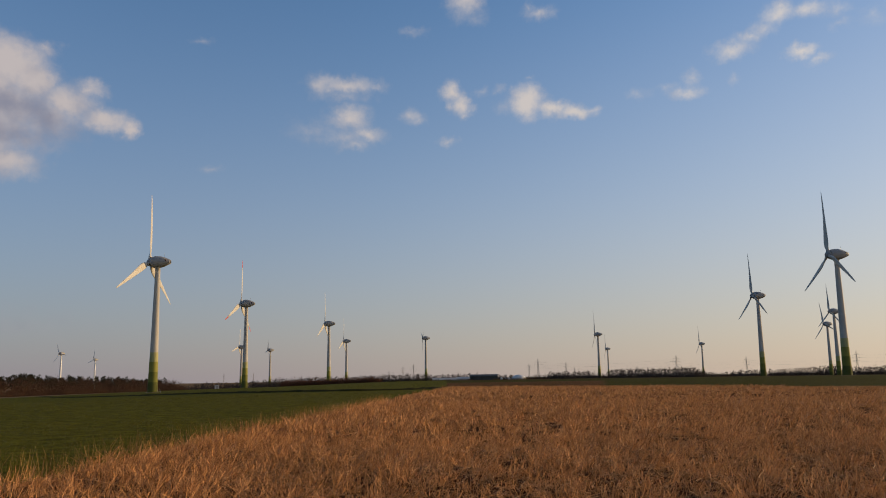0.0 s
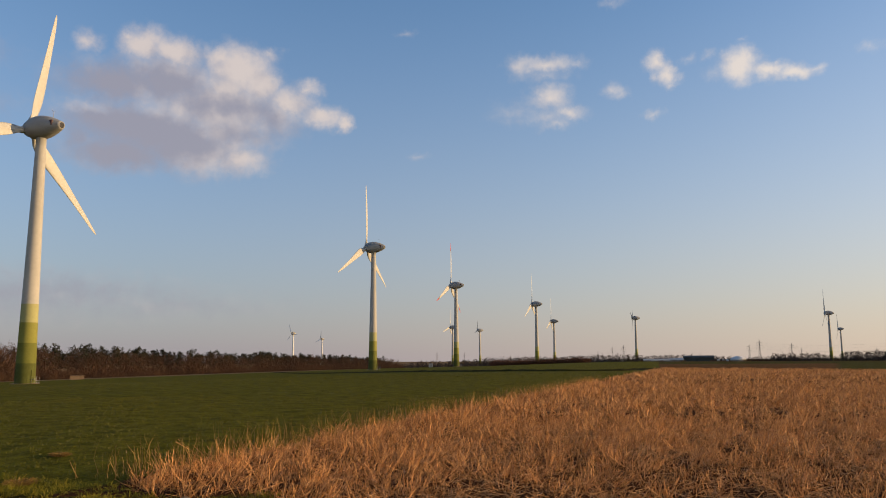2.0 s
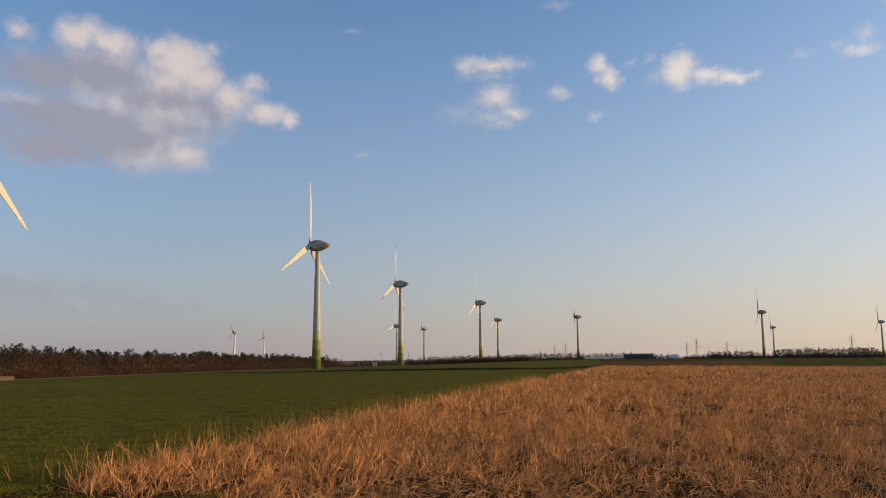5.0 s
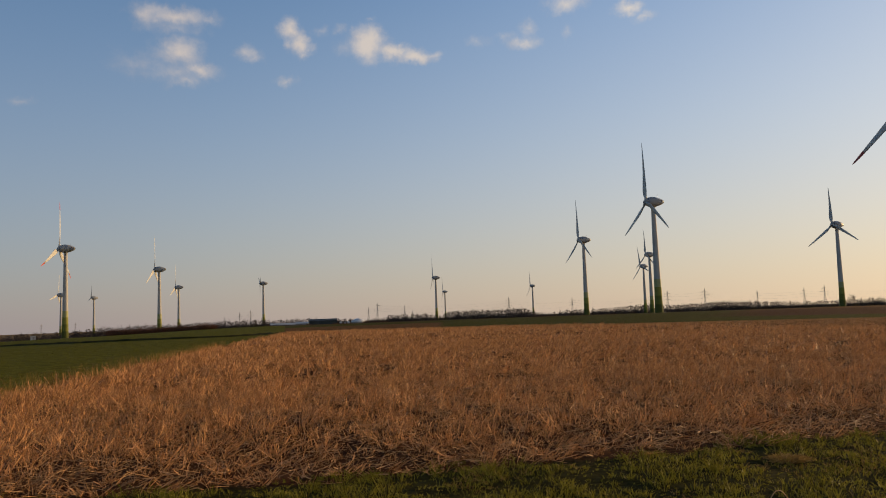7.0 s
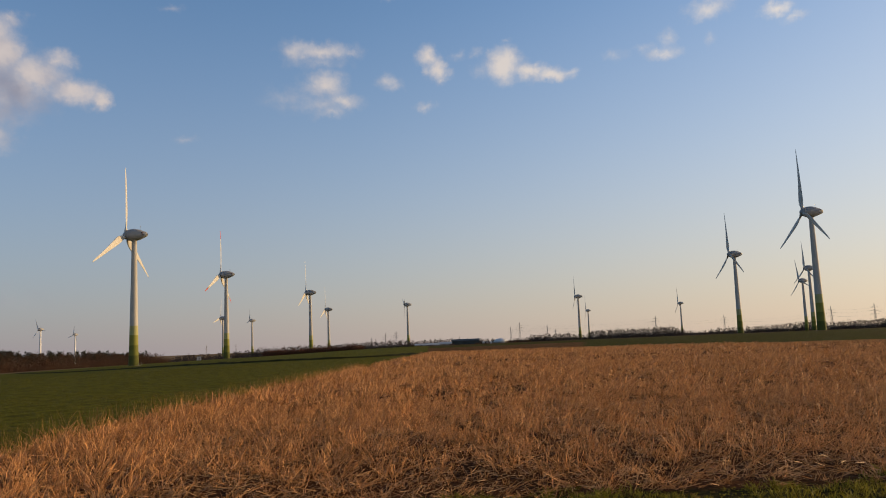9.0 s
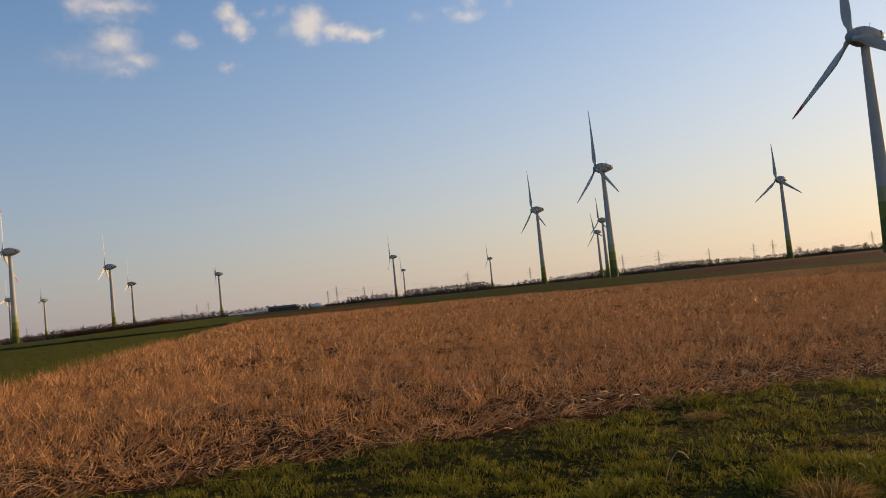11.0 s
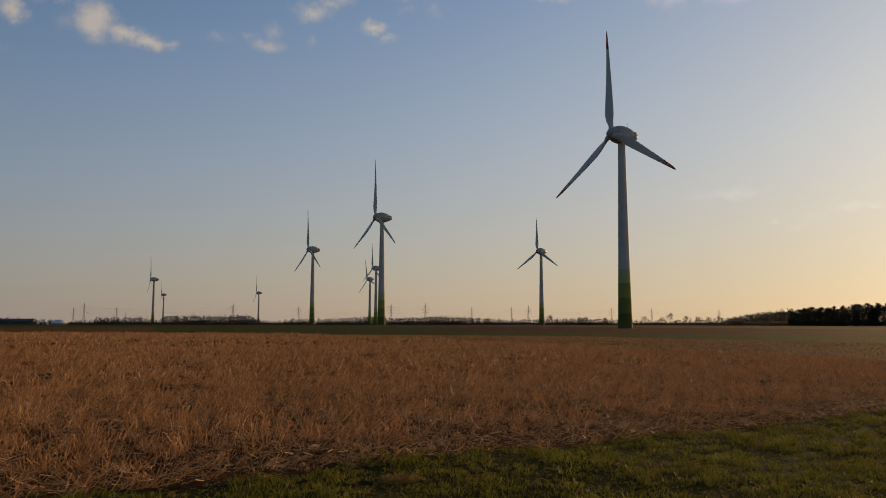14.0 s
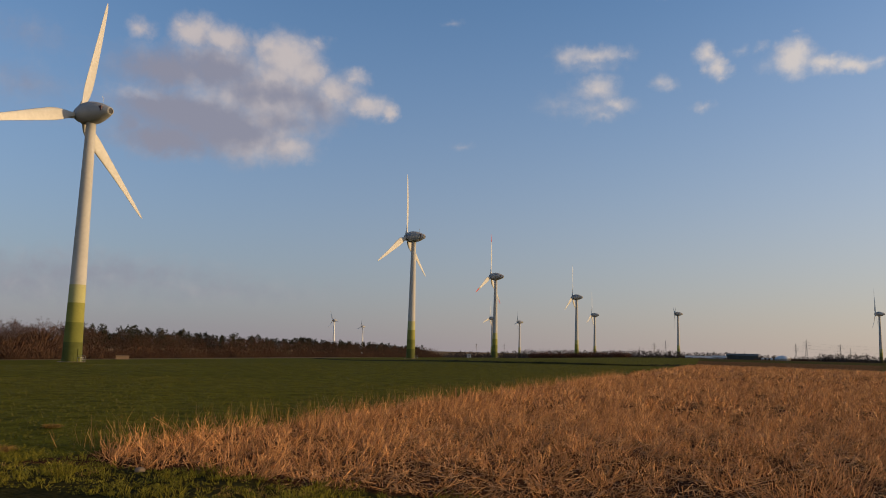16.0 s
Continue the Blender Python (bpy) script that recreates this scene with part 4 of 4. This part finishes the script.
def shelter():
    x, y, z = on_ground(-40.1, 300)
    top = new("field_shelter")
    top.matrix_basis = pose(x, y, z - 0.1, 0, 0, 218)
    for sx in (-2.0, 2.0):
        part("end_wall", boxes(((sx, 0, 0.65), (0.15, 2.0, 1.3))), M["stone"], top)
    part("back_wall", boxes(((0, 0.95, 0.65), (3.85, 0.1, 1.3))), M["stone"], top)
    part("roof", boxes(((0, 0, 1.38), (4.5, 2.4, 0.14))), M["stone"], top, "weathered sheet roof")
    tagged(top, "small low brown field shelter at the wood's edge", "shelter")


shelter()


# ---------------- banks and edges ----------------
def bank(name, pts, w, h, mat, label):
    """A low grassy ridge along a line."""
    rng = np.random.default_rng(len(pts) + int(w * 10))
    fine = []
    for (x0, y0), (x1, y1) in zip(pts, pts[1:]):
        n = max(2, int(math.hypot(x1 - x0, y1 - y0) / 1.2))
        fine += [(x0 + (x1 - x0) * i / n, y0 + (y1 - y0) * i / n) for i in range(n)]
    fine.append(pts[-1])
    v, f = [], []
    cross = ((-0.5, -0.15), (-0.3, 0.6), (0.0, 1.0), (0.25, 0.7), (0.5, -0.15))
    for i, (x, y) in enumerate(fine):
        a, b = fine[max(0, i - 1)], fine[min(len(fine) - 1, i + 1)]
        d = np.array([b[0] - a[0], b[1] - a[1]])
        d /= np.linalg.norm(d)
        for s, t in cross:
            px, py = x - d[1] * s * w, y + d[0] * s * w
            v.append((px, py, float(ground_height(px, py)) + t * h * rng.uniform(0.7, 1.3)))
    for i in range(len(fine) - 1):
        for j in range(4):
            o = i * 5 + j
            f.append((o, o + 1, o + 6, o + 5))
    tagged(new(name, raw_mesh(name, v, f, [mat], True)), label, "bank", kind="structure")


bank("ditch_bank", [(0, 143), (-6, 118), (-14, 116), (-30, 126), (-84, 212), (-170, 330)], 2.6, 0.27, M["bank"], "low dark grassy ditch bank across the crop")
bank("field_bank", [(-1, 143), (12, 142), (26, 140)], 1.6, 0.12, M["bank"], "low dark grassy field edge")


# ---------------- stubble, crop, grass ----------------
def spread(n, x0, x1, y0, y1, rng):
    return rng.uniform(x0, x1, n), rng.uniform(y0, y1, n)


def rough_noise(x, y, scale, seed):
    """Smooth uneven field between about -1 and 1."""
    rng = np.random.default_rng(seed)
    out = np.zeros_like(x)
    for octave in range(4):
        for _ in range(3):
            a, ph = rng.uniform(0, 6.28), rng.uniform(0, 6.28)
            w = 2 ** octave / scale * 6.28
            out += np.sin((x * math.cos(a) + y * math.sin(a)) * w + ph + 1.3 * np.sin(y * w * 0.37 + ph)) / (3 * 1.6 ** octave)
    return np.clip(out, -1, 1)


def inside_stubble(x, y):
    ragged = 0.22 * np.sin(x * 2.1) + 0.15 * np.sin(x * 5.3 + y) + 0.2 * np.sin(y * 1.9)
    corner = np.hypot(np.maximum(0, (EDGE_LEFT + 2.2) - x), np.maximum(0, (EDGE_VERGE + 2.2) - y)) < 2.25
    return (x > left_edge(y) + ragged * 0.5) & (x < RIGHT_BASE + RIGHT_TURN * y + ragged) & (y > EDGE_VERGE + ragged * 0.6) & (y < far_edge(x) + ragged) & corner


def stubble():
    rng = np.random.default_rng(11)
    np.random.seed(11)

    def stand(name, clumps, each, area, tall, width, reach, label, clump=0.9, bent=True):
        """Stubble in clumps: the stalks of a clump rise from one foot and lean together, with bare soil between."""
        cx, cy = spread(clumps, *area, rng)
        bare = 0.6 * rough_noise(cx, cy, 3.2 * clump / 0.9, 5) + 0.85 * rough_noise(cx, cy, 0.75 * clump / 0.9, 6)
        edge_on = step(3.5, 6.5, -cx + 0.062 * (cy - 10))
        # flattened along the verge, thinner towards the right, thick along the crop
        flat = (1 - step(9.0, 10.6, cy)) * step(-5, -1, cx)
        thin = 0.1 + 0.2 * step(4, 22, cx) - 0.5 * edge_on + 0.12 * flat + 0.5 * (np.abs(cx - 3.2 - 0.01 * cy) < 0.2)
        keep = inside_stubble(cx, cy) & (bare > -0.72 + thin + rng.uniform(-0.25, 0.25, clumps))
        cx, cy, bare, edge_on, flat = cx[keep], cy[keep], bare[keep], edge_on[keep], flat[keep]
        m = len(cx)
        size = np.clip(0.82 + 0.35 * bare + 0.3 * rng.normal(size=m), 0.3, 1.5) * (1 + 0.25 * edge_on) * (1 - 0.45 * flat)
        way = np.stack([rough_noise(cx, cy, 1.6 * clump, 31) + 0.3, rough_noise(cx, cy, 1.6 * clump, 32)], 1) * 0.4 + rng.normal(size=(m, 2)) * 0.34
        way = way * (1 + 1.2 * flat + 0.6 * step(2, 20, cx) * (rng.random(m) < 0.4))[:, None]
        at = np.repeat(np.arange(m), each)
        n = len(at)
        a, d = rng.uniform(0, 6.28, n), np.sqrt(rng.random(n)) * reach
        x, y = cx[at] + np.cos(a) * d, cy[at] + np.sin(a) * d
        z = ground_height(x, y)
        fallen = rng.random(n) < 0.24 + 0.12 * step(3, 22, x) + 0.3 * flat[at]
        h = tall * size[at] * rng.uniform(0.45, 1.1, n)
        lean = (way[at] + np.stack([np.cos(a), np.sin(a)], 1) * 0.2 * (d / reach)[:, None] + rng.normal(size=(n, 2)) * np.where(fallen, 1.0, 0.34)[:, None]) * h[:, None]
        h = np.where(fallen, h * 0.45, h)
        root = np.stack([x, y, z - 0.02], 1)
        tip = np.stack([x + lean[:, 0], y + lean[:, 1], z + h], 1)
        if bent:
            me = stalks(name, root, tip, rng.normal(size=(n, 3)) * (h * 0.07)[:, None], rng.uniform(0.6, 1.4, n) * width, M["straw"])
        else:
            me = slivers(name, root, tip, rng.uniform(0.6, 1.4, n) * width, M["straw"])
        tagged(new(name, me), label, "stubble", kind="stuff")

    stand("stubble", 22500, 8, (-8.5, 36, 8.0, 22), 0.215, 0.0065, 0.085, "dense upright orange-brown stubble clumps in the field")
    stand("stubble_beyond", 21000, 7, (-8.5, 43, 22, 52), 0.24, 0.017, 0.11, "dense orange-brown stubble clumps further out", clump=1.3, bent=False)
    stand("stubble_far", 15500, 6, (-8.5, 50, 52, 146), 0.27, 0.038, 0.2, "far orange-brown stubble clumps reaching the field's end", clump=2.4, bent=False)
    # loose straw lying about, thickest along the verge and in the hollows
    def litter(name, n, area, longest, width, label):
        x, y = spread(n, *area, rng)
        hollow = 0.6 * rough_noise(x, y, 3.2, 5) + 0.85 * rough_noise(x, y, 0.75, 6)
        brink = (1 - step(8.9, 10.4, y)) * step(-5.5, -2, x)
        keep = inside_stubble(x, y) & (hollow < -0.05 + 0.6 * brink + rng.uniform(-0.6, 0.8, n)) & ((x > -4) | (rng.random(n) < 0.35))
        x, y = x[keep], y[keep]
        m = len(x)
        a, l = rng.uniform(0, 6.28, m), rng.uniform(0.25, 1.0, m) * longest
        z = ground_height(x, y) + rng.uniform(0.0, 0.1, m)
        tip = np.stack([x + np.cos(a) * l, y + np.sin(a) * l, z + rng.uniform(-0.03, 0.09, m)], 1)
        straws = slivers(name, np.stack([x, y, z], 1), tip, rng.uniform(0.6, 1.3, m) * width, M["straw_pale"])
        tagged(new(name, straws), label, "straw", kind="stuff")

    litter("loose_straw", 72000, (-8, 30, 7.9, 19), 0.22, 0.0072, "pale loose straw lying bent among the stubble")
    litter("loose_straw_beyond", 14000, (-8, 43, 19, 45), 0.24, 0.016, "pale loose straw further out in the stubble")
    # short pale stubble in the next strip
    n = 40000
    x, y = spread(n, 34, 66, 0, 95, rng)
    keep = (x > RIGHT_BASE + RIGHT_TURN * y) & (x < STRIP_A) & (y < far_edge(x))
    x, y = x[keep], y[keep]
    n = len(x)
    z = ground_height(x, y)
    h = rng.uniform(0.04, 0.12, n)
    root = np.stack([x, y, z - 0.01], 1)
    tip = np.stack([x + rng.normal(size=n) * 0.08, y + rng.normal(size=n) * 0.08, z + h], 1)
    me = blades("short_stubble", root, tip, rng.normal(size=(n, 3)) * 0.01, rng.uniform(0.015, 0.035, n), M["straw"])
    tagged(new("short_stubble", me), "short pale stubble strip beyond the tall stubble", "stubble", kind="stuff")


stubble()


def grasses():
    rng = np.random.default_rng(23)
    np.random.seed(23)

    def lawn(name, tufts, each, area, inside, tall, reach, width, mat, label, category, lumps=0.4):
        """Grass in tufts: each tuft's blades rise and bend outward from its middle."""
        cx, cy = spread(tufts, *area, rng)
        keep = inside(cx, cy)
        cx, cy = cx[keep], cy[keep]
        lump = 0.55 * rough_noise(cx, cy, 0.62, 9) + 0.45 * rough_noise(cx, cy, 1.7, 10)
        grow = np.clip(0.72 + lumps * lump + 0.2 * rng.normal(size=len(cx)), 0.2, 2.2)
        n = len(cx) * each
        at = np.repeat(np.arange(len(cx)), each)
        a, d = rng.uniform(0, 6.28, n), np.sqrt(rng.uniform(0, 1, n))
        x, y = cx[at] + np.cos(a) * d * reach * grow[at] * 0.6, cy[at] + np.sin(a) * d * reach * grow[at] * 0.6
        z = ground_height(x, y)
        h = tall * grow[at] * rng.uniform(0.5, 1.15, n) * (1.1 - 0.45 * d)
        b = a + rng.normal(size=n) * 0.7
        out = reach * grow[at] * rng.uniform(0.3, 1.0, n)
        root = np.stack([x, y, z - 0.008], 1)
        tip = np.stack([x + np.cos(b) * out, y + np.sin(b) * out, z + h], 1)
        bend = np.stack([-np.cos(b) * out * 0.12, -np.sin(b) * out * 0.12, h * 0.22], 1)
        me = blades(name, root, tip, bend, rng.uniform(0.7, 1.3, n) * width, M[mat])
        tagged(new(name, me), label, category, kind="stuff")

    def verge(x, y):
        return (y < EDGE_VERGE + 0.1 + 0.25 * np.sin(x * 1.3) + 0.15 * np.sin(x * 3.7)) & (np.hypot(x - 0.6, y) > 1.2) | ((x < EDGE_LEFT) & (y < 9.6 + 0.4 * np.sin(x))) | ((x < -4.4) & (y < 11.5) & (x > EDGE_LEFT - 0.5) & ~inside_stubble(x, y))

    def dry(x, y):
        return verge(x, y) & (rough_noise(x, y, 2.6, 15) > 0.35 - 0.75 * (1 - step(4.0, 7.0, y)) * step(-1, 2, x))

    def crop(x, y):
        return (x < left_edge(y) - 0.1) & (y > 9.4) & (x > -60 - 0.3 * y)

    def seen(x, y):
        return verge(x, y) & ((x > -1.5) | (y > 6.8)) & (np.hypot(x - 1, y) > 2.2) & (y > 0.32 * x - 0.9)

    def close(x, y):
        return seen(x, y) & (np.hypot(x - 1, y) < 6.8)

    lawn("near_grass", 16000, 9, (0.5, 8.5, 0.3, 7), close, 0.062, 0.06, 0.0052, "grass", "short lumpy green grass in the near verge", "grass", 1.3)
    lawn("verge_grass", 34000, 7, (-11, 17, 0.8, 9.4), seen, 0.075, 0.075, 0.0062, "grass", "short lumpy green grass along the field", "grass", 1.3)
    lawn("dry_verge_grass", 22000, 7, (-12, 16, 0.5, 9.4), lambda x, y: seen(x, y) & dry(x, y), 0.06, 0.08, 0.0045, "grass_dry", "dry yellowish grass blades among the green verge", "grass")
    lawn("crop", 16000, 4, (-30, -5.0, 9.4, 34), crop, 0.06, 0.06, 0.011, "crop", "short green winter crop seedlings in the field", "crop")
    lawn("crop_beyond", 9000, 4, (-75, -1.6, 34, 95), crop, 0.06, 0.12, 0.022, "crop", "short green winter crop further out", "crop")
    # seam of taller weeds between crop and stubble
    n = 2600
    y = rng.uniform(9.6, 60, n)
    x = left_edge(y) - 0.15 + rng.normal(size=n) * 0.28
    z = ground_height(x, y)
    h = rng.uniform(0.2, 0.62, n)
    d = rng.normal(size=(n, 2)) * (h * 0.22)[:, None]
    me = blades("edge_weeds", np.stack([x, y, z], 1), np.stack([x + d[:, 0], y + d[:, 1], z + h], 1), rng.normal(size=(n, 3)) * 0.03, rng.uniform(0.005, 0.012, n), M["grass_dry"])
    tagged(new("edge_weeds", me), "tall dry grass stems along the crop's edge", "grass", kind="stuff")


grasses()


def tuft(x, y, r, h, n, mat, label, seed):
    """A rounded tussock of long bent blades."""
    rng = np.random.default_rng(seed)
    np.random.seed(seed)
    a, d = rng.uniform(0, 6.28, n), r * np.sqrt(rng.uniform(0, 1, n)) * 0.6
    px, py = x + np.cos(a) * d, y + np.sin(a) * d
    z = ground_height(px, py)
    out = rng.uniform(0.2, 1.0, n) * r
    b = a + rng.normal(size=n) * 0.6
    tip = np.stack([px + np.cos(b) * out, py + np.sin(b) * out, z + h * rng.uniform(0.25, 1, n) * (1.2 - out / r * 0.7)], 1)
    root = np.stack([px, py, z - 0.01], 1)
    bend = np.stack([0 * a, 0 * a, h * 0.25 * rng.uniform(0.5, 1.2, n)], 1)
    me = blades("grass_tussock", root, tip, bend, rng.uniform(0.004, 0.008, n), M[mat])
    tagged(new("grass_tussock", me), label, "grass tussock", "tussocks in the verge")


for i, (tx, ty, tr, th) in enumerate(((4.3, 4.45, 0.26, 0.2), (3.5, 4.6, 0.3, 0.07), (5.3, 7.45, 0.2, 0.09), (5.65, 3.5, 0.2, 0.08), (-8.4, 8.9, 0.2, 0.12), (-10.2, 11.7, 0.16, 0.09), (-9.6, 9.2, 0.2, 0.12))):
    tuft(tx, ty, tr, th, 520, "grass_dry", "dry straw-coloured grass tussock in the verge", 300 + i)
for i, (tx, ty, tr, th) in enumerate(((5.0, 2.8, 0.14, 0.09), (3.4, 3.6, 0.16, 0.08), (3.0, 3.95, 0.14, 0.08))):
    tuft(tx, ty, tr, th, 420, "grass_lush", "lush yellow-green grass tuft in the verge", 340 + i)


def stem(x, y, h, reach, turn):
    """One long bent dry stem."""
    cu = bpy.data.curves.new("bent_stem", "CURVE")
    cu.dimensions, cu.bevel_depth, cu.bevel_resolution = "3D", 0.004, 1
    sp = cu.splines.new("POLY")
    sp.points.add(9)
    z = float(ground_height(x, y))
    for i in range(10):
        u = i / 9
        sp.points[i].co = (x + math.cos(turn) * reach * u, y + math.sin(turn) * reach * u, z + h * (1 - (1.45 * u - 0.9) ** 2 / 0.81), 1)
    cu.materials.append(M["straw_pale"])
    tagged(new("bent_stem", cu), "long bent dry grass stem in the verge", "grass stem", "bent stems")


stem(3.75, 5.55, 0.2, 0.28, 0.3)
stem(6.3, 6.1, 0.16, 0.25, 2.6)


def stone(x, y, r, seed):
    bm = bmesh.new()
    bmesh.ops.create_icosphere(bm, subdivisions=2, radius=r)
    for v in bm.verts:
        v.co *= 1 + 0.25 * noise.noise(v.co * 6 + Vector((seed, 0, 0)))
        v.co.z *= 0.6
    me = bpy.data.meshes.new("stone")
    bm.to_mesh(me)
    bm.free()
    me.materials.append(M["stone"])
    me.shade_smooth()
    ob = new("stone", me)
    ob.location = (x, y, float(ground_height(x, y)) + r * 0.3)
    tagged(ob, "small brown stone lying in the grass", "stone", "stones")


stone(-5.45, 8.3, 0.07, 1)
